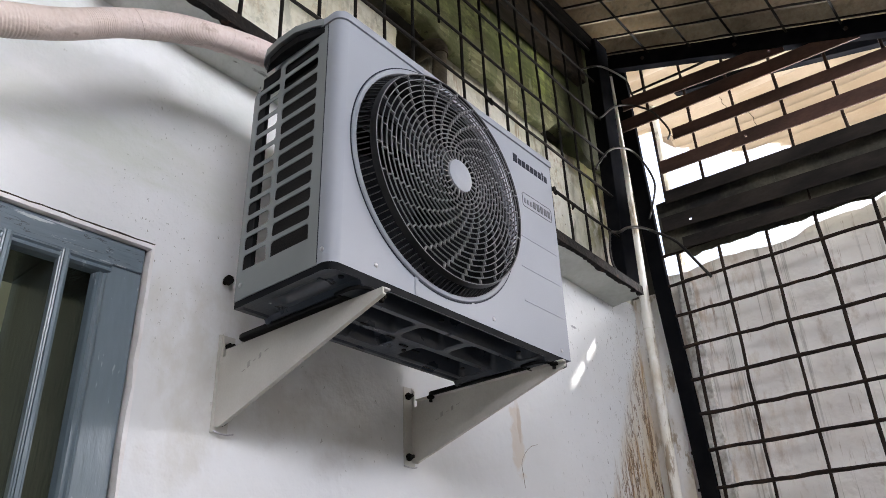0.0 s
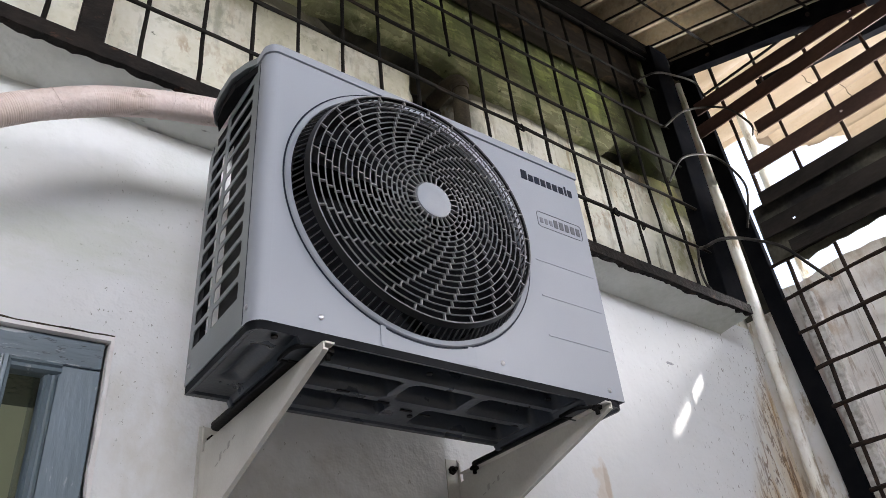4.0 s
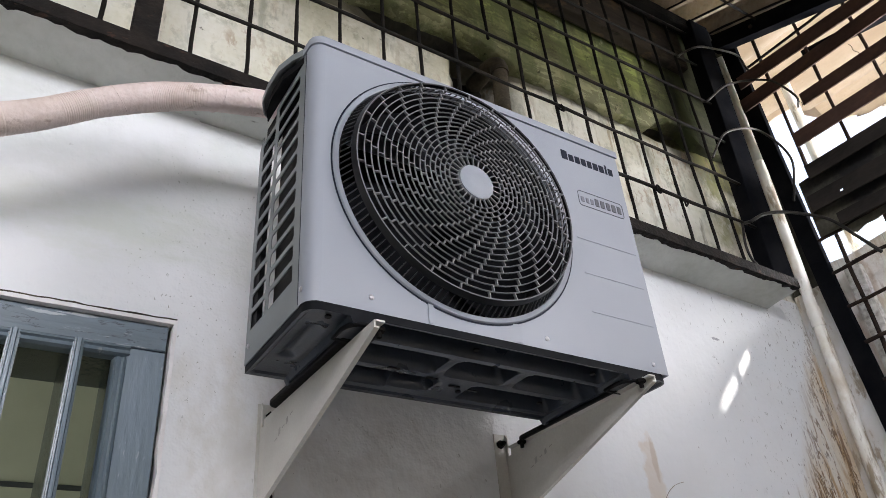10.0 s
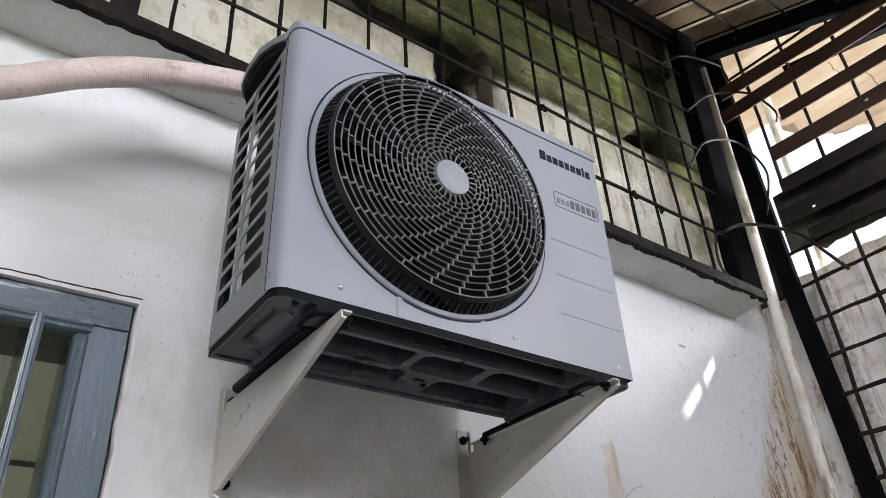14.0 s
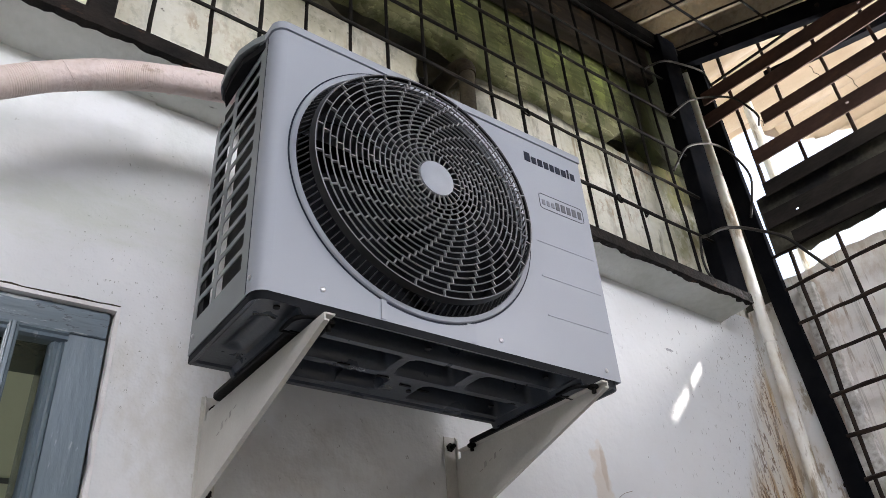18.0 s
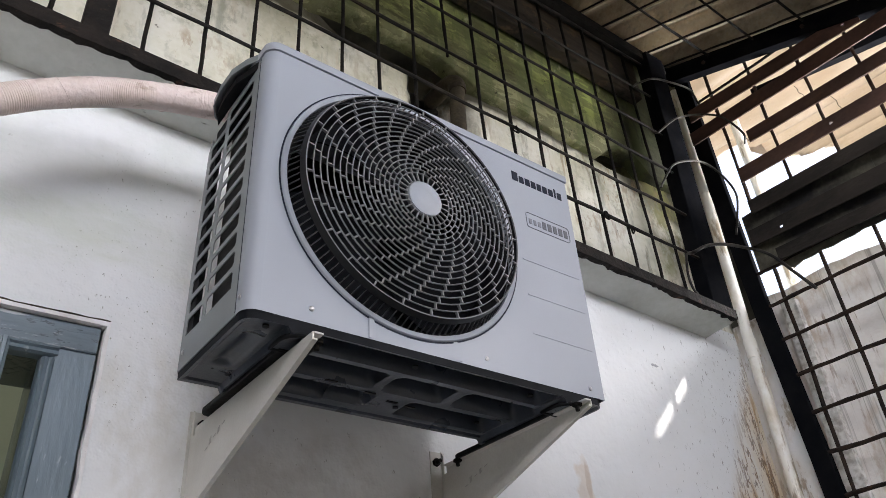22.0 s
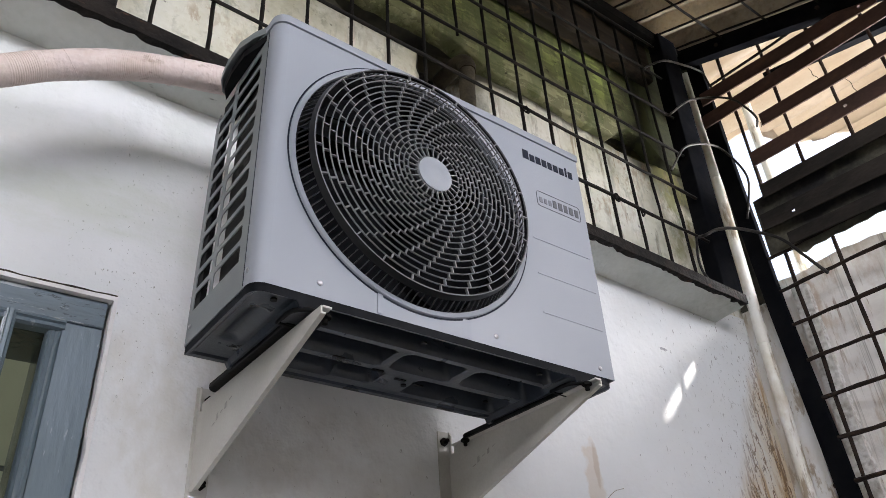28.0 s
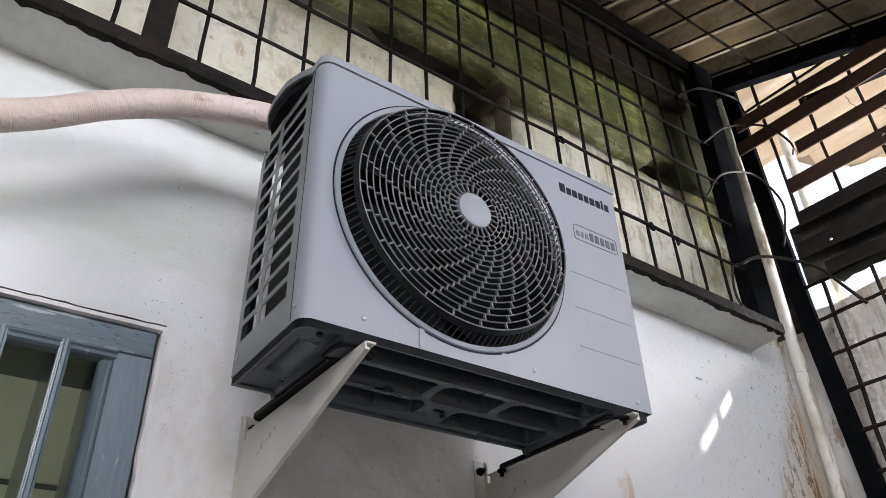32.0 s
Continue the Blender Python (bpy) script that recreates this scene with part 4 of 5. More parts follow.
# a loose rod and bent wires between the two grilles
tagged(part("loose_rod", tube([(0.19, 2.13, 3.885), (0.50, 2.135, 3.874), (0.82, 2.13, 3.868)], 0.006, 8), "iron", None, "", 60), "thin iron rod leaning behind the steel angles", "rod")
WIRES = [
    [(0.135, 1.74, 3.82), (0.14, 1.776, 3.855), (0.192, 1.806, 3.856), (0.192, 1.927, 3.907), (0.189, 2.1, 3.956), (0.201, 2.12, 3.868), (0.215, 2.15, 3.84)],
    [(0.135, 1.8, 3.6), (0.192, 1.742, 3.531), (0.192, 1.905, 3.681), (0.217, 2.05, 3.756), (0.298, 2.06, 3.687), (0.341, 2.07, 3.606), (0.356, 2.085, 3.553), (0.323, 2.14, 3.558)],
    [(0.135, 1.74, 3.29), (0.14, 1.768, 3.333), (0.192, 1.774, 3.376), (0.192, 1.905, 3.454), (0.192, 2.026, 3.492), (0.22, 2.08, 3.425), (0.236, 2.1, 3.334), (0.206, 2.11, 3.247), (0.168, 2.13, 3.19)],
    [(0.135, 1.8, 3.012), (0.192, 1.743, 2.968), (0.192, 1.831, 3.022), (0.192, 1.95, 3.07), (0.209, 2.07, 3.087), (0.287, 2.09, 3.017), (0.349, 2.1, 2.908), (0.393, 2.112, 2.826)],
    [(0.13, 1.79, 3.01), (0.13, 1.788, 2.996), (0.13, 1.767, 2.919), (0.13, 1.772, 2.862), (0.13, 1.796, 2.838)],
]
for k, w in enumerate(WIRES):
    ob = part("bent_rod", tube(spline(w, 8), 0.0046 if k != 3 else 0.0062, 8), "cable", None, "", 60)
    tagged(ob, ("thin black rod bent round from grille to grille", "thin black rod bent back in a hook", "thin black rod in a tall arch", "thick black cable hanging in front of the boundary wall", "short bent rod end hanging from the grille")[k], "rod")
for k, (x, y, z) in enumerate(((0.345, 2.09, 3.60), (0.60, 2.105, 3.63), (0.70, 2.105, 3.50))):
    rg = random.Random(k + 70)
    pts = [(x + 0.004 * i + rg.uniform(-0.004, 0.004), y - 0.006, z - 0.020 * i) for i in range(6)]
    tagged(part("tie_wire", tube(spline(pts, 4), 0.0012, 5), "cable", None, "", 60), "loose end of thin tie wire on a steel angle", "wire", "loose tie wires")

# sooty timber under the roof along the house wall
M["timber"] = material("sooty_timber", (0.030, 0.025, 0.019), 0.85, 0.0, (0.060, 0.047, 0.033), 6, bump=0.6, bump_scale=60, grain=0.5, stretch=(1, 0.15, 1))
stain_or_shade(M["timber"], (0.10, 0.065, 0.036), noise_mask(M["timber"], 14, 0.56, 0.66, (1, 0.6, 1)), 0.7)
stain_or_shade(M["timber"], (0.006, 0.0055, 0.005), noise_mask(M["timber"], 7, 0.50, 0.60, (1, 0.5, 1), (4, 4, 1)), 0.8)
stain_or_shade(M["timber"], (0.24, 0.12, 0.05), noise_mask(M["timber"], 40, 0.68, 0.72), 0.7)
gloss(M["timber"], 0.15)
bm = slab([(-4.0, 3.865), (1.86, 3.845), (1.86, 4.085), (-4.0, 4.085)], "x", 0.045, 0.095, 0.004)
tagged(part("wall_plate", bm, "timber"), "black sooty timber along the top of the mossy wall", "beam")

# ---- outdoor air conditioner ----
AX0, AX1, AY0, AY1, AZ0, AZ1 = 0.180, 0.455, 0.0, 0.780, 2.150, 2.728
FCY, FCZ, RP, RF, XF = 0.308, 2.441, 0.271, 0.240, 0.505
FPY, FPZ = FCY + 0.002, FCZ + 0.003
ac = thing("outdoor_ac_unit", (0.32, 0.39, 2.13), "pale grey outdoor air conditioner with a round black fan guard", "air conditioner")
ac.rotation_euler = (radians(-0.6), 0, 0)


def lathe(profile, n=96, cx=None, cy=FCY, cz=FCZ, bm=None, closed=False):
    """A ring about the fan's axis from pairs of (radius, x)."""
    bm = bm or bmesh.new()
    rings = [[bm.verts.new((x, cy + r * math.cos(2 * math.pi * k / n), cz + r * math.sin(2 * math.pi * k / n))) for k in range(n)] for r, x in profile]
    m = len(profile)
    for i in range(m if closed else m - 1):
        a, b = rings[i], rings[(i + 1) % m]
        for k in range(n):
            bm.faces.new((a[k], a[(k + 1) % n], b[(k + 1) % n], b[k]))
    return bm, rings


# front panel: flat sheet with a round hole and a rounded corner to the side
bm = bmesh.new()
N = 128
y0, y1, z0, z1 = AY0 + 0.024, AY1, AZ0, AZ1 - 0.018
angles = sorted({2 * math.pi * k / N for k in range(N)} | {math.atan2(z - FPZ, y - FPY) % (2 * math.pi) for y in (y0, y1) for z in (z0, z1)})
outer, inner, lip = [], [], []
for a in angles:
    c, s = math.cos(a), math.sin(a)
    d = min(((y1 if c > 0 else y0) - FPY) / c if abs(c) > 1e-6 else 9, ((z1 if s > 0 else z0) - FPZ) / s if abs(s) > 1e-6 else 9)
    rp = min(RP, d - 0.001)
    outer.append(bm.verts.new((AX1, FPY + d * c, FPZ + d * s)))
    inner.append(bm.verts.new((AX1, FPY + rp * c, FPZ + rp * s)))
    lip.append(bm.verts.new((AX1 - 0.012, FPY + rp * c, FPZ + rp * s)))
for k in range(len(angles)):
    j = (k + 1) % len(angles)
    bm.faces.new((outer[k], outer[j], inner[j], inner[k]))
    bm.faces.new((inner[k], inner[j], lip[j], lip[k]))
prof = [(AX1, AY0 + 0.024)] + [(AX1 - 0.024 + 0.024 * math.cos(a), AY0 + 0.024 - 0.024 * math.sin(a)) for a in (radians(9 * q) for q in range(1, 11))] + [(AX1 - 0.034, AY0)]
cols = [(bm.verts.new((x, y, z0)), bm.verts.new((x, y, z1))) for x, y in prof]
for a, b in zip(cols, cols[1:]):
    bm.faces.new((a[0], b[0], b[1], a[1]))
r1 = [bm.verts.new(p) for p in ((AX1, AY1, z0), (AX1 - 0.05, AY1, z0), (AX1 - 0.05, AY1, z1), (AX1, AY1, z1))]
bm.faces.new(r1)
bmesh.ops.remove_doubles(bm, verts=bm.verts, dist=0.0003)
front = part("front_panel", bm, "paint", ac, "pale grey sheet steel front with fine grooves", 30)
for poly in front.data.polygons:
    poly.use_smooth = abs(poly.normal.x) < 0.999

# dark joint and recessed rim round the guard
bm, _ = lathe([(RP - 0.001, AX1 + 0.0006), (RP + 0.0022, AX1 + 0.0006), (RP + 0.0022, AX1 - 0.001), (RP - 0.001, AX1 - 0.001)], 128, cy=FPY, cz=FPZ, closed=True)
part("joint", bm, "ink", ac, "dark joint line", 50)
bm, _ = lathe([(RP - 0.0005, AX1 - 0.010), (RP - 0.0012, AX1 + 0.002), (RP - 0.003, AX1 + 0.004), (RP - 0.012, AX1 + 0.003), (RP - 0.014, AX1 - 0.012)], 128, cy=FPY, cz=FPZ)
part("guard_flange", bm, "paint", ac, "", 50)

# lid: cut back over the handle recess
lid = [(AX1 + 0.004, AY1 + 0.003), (AX0, AY1 + 0.003), (AX0, 0.055), (0.215, 0.022), (0.30, -0.001), (0.40, -0.003)]
lid += [(AX1 + 0.004 - 0.026 + 0.026 * math.sin(a), -0.003 + 0.026 - 0.026 * math.cos(a)) for a in (radians(10 * q) for q in range(1, 10))]
bm = slab(lid, "z", AZ1 - 0.017, AZ1 + 0.006)
bmesh.ops.recalc_face_normals(bm, faces=bm.faces)
bmesh.ops.bevel(bm, geom=[e for e in bm.edges if all(v.co.z > AZ1 for v in e.verts)], offset=0.005, segments=2, affect="EDGES")
part("lid", bm, "paint", ac, "", 40)

# left side panel with two columns of slots
def side_panel():
    """Stiles and slats of the slotted side, 2 mm thick with rolled slat edges."""
    bm = bmesh.new()
    xs = [AX0, 0.196, 0.268, 0.282, 0.392, AX1 - 0.0345]
    t0, t1 = AY0, AY0 + 0.002
    ztop, zbot = 2.700, AZ0
    join(bm, slab([(AX0, zbot), (xs[1], zbot), (xs[1], 2.668), (AX0, 2.640)], "y", t0, t1))
    join(bm, slab([(xs[4], zbot), (xs[5], zbot), (xs[5], AZ1 - 0.018), (xs[4], AZ1 - 0.022)], "y", t0, t1))
    join(bm, slab([(xs[2], zbot), (xs[3], zbot), (xs[3], 2.693), (xs[2], 2.690)], "y", t0, t1))
    for c, (a, b) in enumerate(((xs[1], xs[2]), (xs[3], xs[4]))):
        join(bm, slab([(a, zbot), (b, zbot), (b, 2.212), (a, 2.212)], "y", t0, t1))
        for k in range(1, 13):
            z = 2.2105 + 0.0395 * k
            if c == 0 and k > 11:
                continue
            w = 0.0105 if k < 12 else 0.016
            tilt = 0.0
            join(bm, slab([(a, z - w / 2 - tilt), (b, z - w / 2 + tilt), (b, z + w / 2 + tilt), (a, z + w / 2 - tilt)], "y", t0, t1))
            for sx, d in ((a, 1), (b, -1)):
                join(bm, slab([(sx, z - w / 2), (sx + d * 0.005, z - w / 2), (sx, z - w / 2 - 0.005)], "y", t0, t1))
                join(bm, slab([(sx, z + w / 2), (sx + d * 0.005, z + w / 2), (sx, z + w / 2 + 0.005)], "y", t0, t1))
    return bm


part("side_panel", side_panel(), "side_paint_shaded", ac, "grey slotted side panel")
part("side_seam", box(AX1 - 0.0358, AX1 - 0.0340, AY0 - 0.0006, AY0 + 0.001, AZ0 + 0.004, AZ1 - 0.02), "ink", ac, "dark joint line")
hood = [(0.205, 0.004), (0.215, -0.010), (0.245, -0.025), (0.29, -0.030), (0.345, -0.029), (0.385, -0.016), (0.408, -0.003), (0.408, 0.004)]
bm = bmesh.new()
loops = [[bm.verts.new((x, y + dy, z)) for x, y in hood] for dy, z in ((0.0, 2.730), (0.0, 2.713), (0.003, 2.713), (0.003, 2.727))]
for a, b in zip(loops, loops[1:]):
    for k in range(len(hood) - 1):
        bm.faces.new((a[k], a[k + 1], b[k + 1], b[k]))
bm.faces.new(loops[0])
bm.faces.new(loops[3][::-1])
part("handle_hood", bm, "side_paint_shaded", ac, "grey hooded hand grip on the side", 30)
part("hood_lining", slab([(x, min(y + 0.010, 0.0)) for x, y in hood[1:-1]], "z", 2.694, 2.7125), "black", ac, "black grip lining")
part("handle_recess", box(0.199, 0.405, 0.0060, 0.03, 2.662, 2.6895), "black", ac, "dark hand hold")
part("right_panel", box(AX0, AX1 - 0.051, AY1 - 0.002, AY1, AZ0, AZ1 - 0.018), "side_paint_shaded", ac)
part("valve_cover", box(AX0 - 0.004, AX0 + 0.002, 0.60, AY1 - 0.002, AZ0, AZ1 - 0.018), "side_paint_shaded", ac)

# coil round the back and the side, and the bulkhead inside
bm = box(AX0 + 0.006, AX0 + 0.026, 0.078, 0.60, AZ0 + 0.02, AZ1 - 0.03)
box(0.232, 0.402, 0.028, 0.05, AZ0 + 0.012, AZ1 - 0.068, bm=bm)
part("coil", bm, "fins", ac, "dark finned coil")
part("rear_post", box(AX0 + 0.002, 0.218, 0.0035, 0.0135, AZ0 + 0.008, AZ1 - 0.07), "black", ac, "dark rear corner post")
part("bulkhead", box(AX0 + 0.03, AX1 - 0.014, 0.596, 0.599, AZ0 + 0.02, AZ1 - 0.03), "black", ac)
# black sheet added before the coil to give the inside its dark
part("dark_backing", slab([(AY0 + 0.075, AZ0 + 0.005), (0.594, AZ0 + 0.005), (0.594, AZ1 - 0.02), (AY0 + 0.075, AZ1 - 0.02)], "x", 0.2085, 0.2105), "black", ac)

# orifice ring behind the guard
bm, _ = lathe([(RP - 0.014, AX1 - 0.008), (0.245, AX1 - 0.02), (0.238, AX1 - 0.05), (0.238, AX1 - 0.09)], 96)
part("orifice", bm, "black", ac, "", 60)

# fan: hub and three swept blades
fan_hub, _ = lathe([(0.001, 0.43), (0.05, 0.428), (0.058, 0.42), (0.058, 0.36)], 40)
fan = part("fan", fan_hub, "blade", ac, "dark grey propeller fan", 50)


def blade(turn):
    bm = bmesh.new()
    rows = []
    for i in range(9):
        r = 0.055 + 0.178 * i / 8
        sweep = 0.55 * (i / 8) ** 1.4
        row = []
        for k in range(9):
            a = turn + sweep + (k / 8) * (1.45 + 0.15 * i / 8)
            x = 0.365 + 0.055 * (k / 8) + 0.012 * math.sin(math.pi * k / 8)
            row.append(bm.verts.new((x, FCY + r * math.cos(a), FCZ + r * math.sin(a))))
        rows.append(row)
    for i in range(8):
        for k in range(8):
            bm.faces.new((rows[i][k], rows[i + 1][k], rows[i + 1][k + 1], rows[i][k + 1]))
    got = bmesh.ops.extrude_face_region(bm, geom=bm.faces[:])
    bmesh.ops.translate(bm, verts=[v for v in got["geom"] if isinstance(v, bmesh.types.BMVert)], vec=(-0.003, 0, 0))
    return bm


for q in range(3):
    part("blade", blade(0.5 + q * 2 * math.pi / 3), "blade", fan, "", 60)

# guard: rings, staggered ties on swirling lines, side ribs, hub badge
guard = new("fan_guard")
guard.parent = ac
guard["root"] = ac["root"]
tagged(guard, "charcoal plastic fan guard with swirling ties")


def dome(r):
    return XF + 0.004 - 0.012 * (r / RF) ** 2


# ring radii: the gaps widen outwards
RADII = [0.0375, 0.0575]
gap = 0.0097
while len(RADII) < 18:
    RADII.append(RADII[-1] + gap)
    gap += 0.000225
RADII[-1] = RF
NR = len(RADII) - 1


def swirl(r):
    return -0.745 * math.log(r / RADII[1])


for k, r in enumerate(RADII[1:], 1):
    w = 0.0009 if k < NR else 0.0014
    x = dome(r)
    bm, _ = lathe([(r - w, x - 0.0006), (r, x), (r + w, x - 0.0006), (r + w, x - 0.0030), (r - w, x - 0.0030)], 112, closed=True)
    part("ring", bm, "guard", guard, "", 30)
bm, _ = lathe([(RF - 0.0014, dome(RF)), (RF + 0.0014, dome(RF) - 0.0006), (RF + 0.0055, dome(RF) - 0.014), (RF + 0.002, dome(RF) - 0.014)], 128, closed=True)
part("rim", bm, "rim", guard, "dark outer rim", 40)

root = Vector(ac["root"])
ARMS = 25
centre = Vector((0, FCY, FCZ)) - root
centre.x = -root.x


def bar_mesh(name, corners, mat):
    """A small six-sided bar from eight corners, as a mesh to be shared."""
    bm = bmesh.new()
    vs = [bm.verts.new(c) for c in corners]
    for f in ((0, 2, 6, 4), (1, 5, 7, 3), (0, 1, 3, 2), (4, 6, 7, 5), (0, 4, 5, 1), (2, 3, 7, 6)):
        bm.faces.new([vs[i] for i in f])
    bmesh.ops.recalc_face_normals(bm, faces=bm.faces)
    me = bpy.data.meshes.new(name)
    bm.to_mesh(me)
    bm.free()
    me.materials.append(M[mat])
    return me


# ties between the rings: single parts in the wide outer rings, one piece near the hub
inner = bmesh.new()
for k in range(NR):
    ra, rb = RADII[k], RADII[k + 1]
    x = dome((ra + rb) / 2)
    count = ARMS
    if k < NR - 11:
        for q in range(count):
            turn = Matrix.Rotation(2 * math.pi * q / count + swirl(ra), 4, "X")
            half = 0.0011
            one = box(x - 0.0040, x - 0.0004, ra, rb, -half, half)
            bmesh.ops.transform(one, matrix=Matrix.Translation((0, FCY, FCZ)) @ turn, verts=one.verts)
            join(inner, one)
        continue
    tie = bar_mesh("tie", [(x - dx, r, sg) for r in (ra, rb) for sg in (-0.0011, 0.0011) for dx in (0.0002, 0.0055)], "guard")
    for q in range(count):
        shared("tie", tie, guard, Matrix.Translation(centre) @ Matrix.Rotation(2 * math.pi * q / count + swirl(ra), 4, "X"))
inner_ties = part("tie_web", inner, "guard", guard)
tagged(inner_ties, "close-set ties round the hub", "", "", "stuff")

ra, rb = RP - 0.013, RF + 0.005
xa, xb = AX1 - 0.002, dome(RF) - 0.016
rib_mesh = bar_mesh("rib", [(x - dx, r, sy) for r, x in ((ra, xa), (rb, xb)) for sy in (-0.0009, 0.0009) for dx in (0, 0.006)], "rib")
for q in range(120):
    shared("rib", rib_mesh, guard, Matrix.Translation(centre) @ Matrix.Rotation(2 * math.pi * q / 120, 4, "X"))
bm, rings = lathe([(0.0372, XF - 0.002), (0.0372, XF + 0.004), (0.034, XF + 0.006), (0.015, XF + 0.0072), (0.0015, XF + 0.0075)], 56, cy=FCY + 0.002)
bm.faces.new(rings[-1])
part("hub_badge", bm, "paint", guard, "plain pale grey round badge", 40)
bm, _ = lathe([(0.0392, XF + 0.001), (0.0372, XF + 0.003), (0.0372, XF - 0.006)], 56)
part("hub_ring", bm, "guard", guard, "", 40)

# grooves pressed into the front, brand bars and badge outline
for z in (2.4335, 2.3475, 2.2575):
    bm = slab([(0.602, z - 0.0013), (0.769, z - 0.0013), (0.769, z + 0.0013), (0.602, z + 0.0013)], "x", AX1 - 0.002, AX1 + 0.0011)
    part("groove_rib", bm, "paint", front)
# two proud wedges under the guard, tilted to shade like a pressed field's sides
for a, b, up in ((0.217, 0.231, 0), (0.391, 0.411, 1)):
    low, high = (a, b) if up else (b, a)
    bm = slab([(AX1 + 0.0002, low), (AX1 + 0.0020, high), (AX1 + 0.0002, high)], "z", 2.1520, 2.1880)
    bmesh.ops.recalc_face_normals(bm, faces=bm.faces)
    part("shading_wedge", bm, "paint", front)


def letter_blocks(y0, y1, z0, z1, widths, heights, mat, parent, name, label, gap=0.3, x=AX1 + 0.0012):
    """Writing that is not spelt out: a row of plain bars of its size."""
    total = sum(widths) + gap * (len(widths) - 1)
    unit = (y1 - y0) / total
    y = y0
    for w, hgt in zip(widths, heights):
        part(name, slab([(y, z0), (y + w * unit, z0), (y + w * unit, z0 + (z1 - z0) * hgt), (y, z0 + (z1 - z0) * hgt)], "x", x - 0.001, x), mat, parent, label)
        y += (w + gap) * unit


letter_blocks(0.602, 0.757, 2.6475, 2.6735, [1.1, 0.9, 0.95, 0.9, 0.85, 0.95, 0.95, 0.35, 0.85], [0.95, 0.70, 0.74, 0.74, 0.74, 0.74, 0.74, 1, 0.74], "ink", front, "brand_bar", "dark blue print")
bm = bmesh.new()
yA, yB, zA, zB, rr, th = 0.628, 0.762, 2.5265, 2.5675, 0.008, 0.0011
loop = []
for (cy, cz, a0) in ((yB - rr, zB - rr, 0), (yA + rr, zB - rr, 90), (yA + rr, zA + rr, 180), (yB - rr, zA + rr, 270)):
    for q in range(6):
        a = radians(a0 + 18 * q)
        loop.append((cy, cz, math.cos(a), math.sin(a)))
o = [[bm.verts.new((x, cy + r * c, cz + r * s)) for cy, cz, c, s in loop] for r, x in ((rr, AX1 + 0.0004), (rr, AX1 + 0.0012), (rr - th, AX1 + 0.0012), (rr - th, AX1 + 0.0004))]
for i in range(4):
    for k in range(len(loop)):
        j = (k + 1) % len(loop)
        bm.faces.new((o[i][k], o[i][j], o[(i + 1) % 4][j], o[(i + 1) % 4][k]))
part("badge_outline", bm, "grey_print", front, "thin dark rounded outline")
letter_blocks(0.636, 0.672, 2.538, 2.556, [0.9, 0.8, 0.9], [0.75, 0.75, 0.75], "pale_print", front, "badge_bar", "thin pale grey print", 0.6)
letter_blocks(0.677, 0.755, 2.537, 2.557, [1, 1.1, 1, 1.1, 1], [1, 1, 1, 1, 1], "grey_print", front, "badge_bar", "bold grey print", 0.5)


def screw(x, y, z, axis, parent=ac):
    bm = bmesh.new()
    n = 12
    for r, d in ((0.0048, 0.0), (0.0048, 0.0012), (0.003, 0.0026)):
        for k in range(n):
            a = 2 * math.pi * k / n
            bm.verts.new((x + d, y + r * math.cos(a), z + r * math.sin(a)) if axis == "x" else (x + r * math.cos(a), y - d, z + r * math.sin(a)))
    bm.verts.ensure_lookup_table()
    v = bm.verts
    for i in range(2):
        for k in range(n):
            bm.faces.new((v[i * n + k], v[i * n + (k + 1) % n], v[(i + 1) * n + (k + 1) % n], v[(i + 1) * n + k]))
    bm.faces.new([v[2 * n + k] for k in range(n)])
    part("screw", bm, "screw", parent, "", 40)


for y, z in ((0.111, 2.176), (0.471, 2.172), (0.742, 2.168)):
    screw(AX1, y, z, "x")
screw(0.433, AY0, 2.176, "y")
screw(0.197, AY0, 2.181, "y")
screw(0.196, AY0, 2.655, "y")


# base pan: pressed steel, seen from below
def pocket(x, y, x0, x1, y0, y1, soft):
    dx, dy = max(x0 - x, 0, x - x1), max(y0 - y, 0, y - y1)
    return max(0.0, 1 - math.hypot(dx, dy) / soft)


POCKETS = [(0.402, 0.430, 0.150, 0.640), (0.318, 0.352, 0.150, 0.300), (0.318, 0.352, 0.355, 0.455), (0.318, 0.352, 0.515, 0.650), (0.232, 0.262, 0.150, 0.245), (0.240, 0.262, 0.275, 0.330), (0.225, 0.262, 0.440, 0.640)]


def pan_z(x, y):
    up = max(pocket(x, y, a - 0.002, b + 0.002, c - 0.002, d + 0.002, 0.018) for a, b, c, d in POCKETS)
    up = up * up * (3 - 2 * up)
    up += 0.16 * pocket(x, y, 0.275, 0.385, 0.038, 0.050, 0.012)
    rim = 1 if (x < AX0 + 0.012 or x > AX1 - 0.008 or y < 0.010 or y > AY1 - 0.010) else 0
    foot = -0.010 if (0.075 < y < 0.125 or 0.668 < y < 0.718) else 0
    return 2.1400 + 0.052 * up + (-0.004 if rim else 0) + foot


bm = bmesh.new()
NX, NY = 70, 150


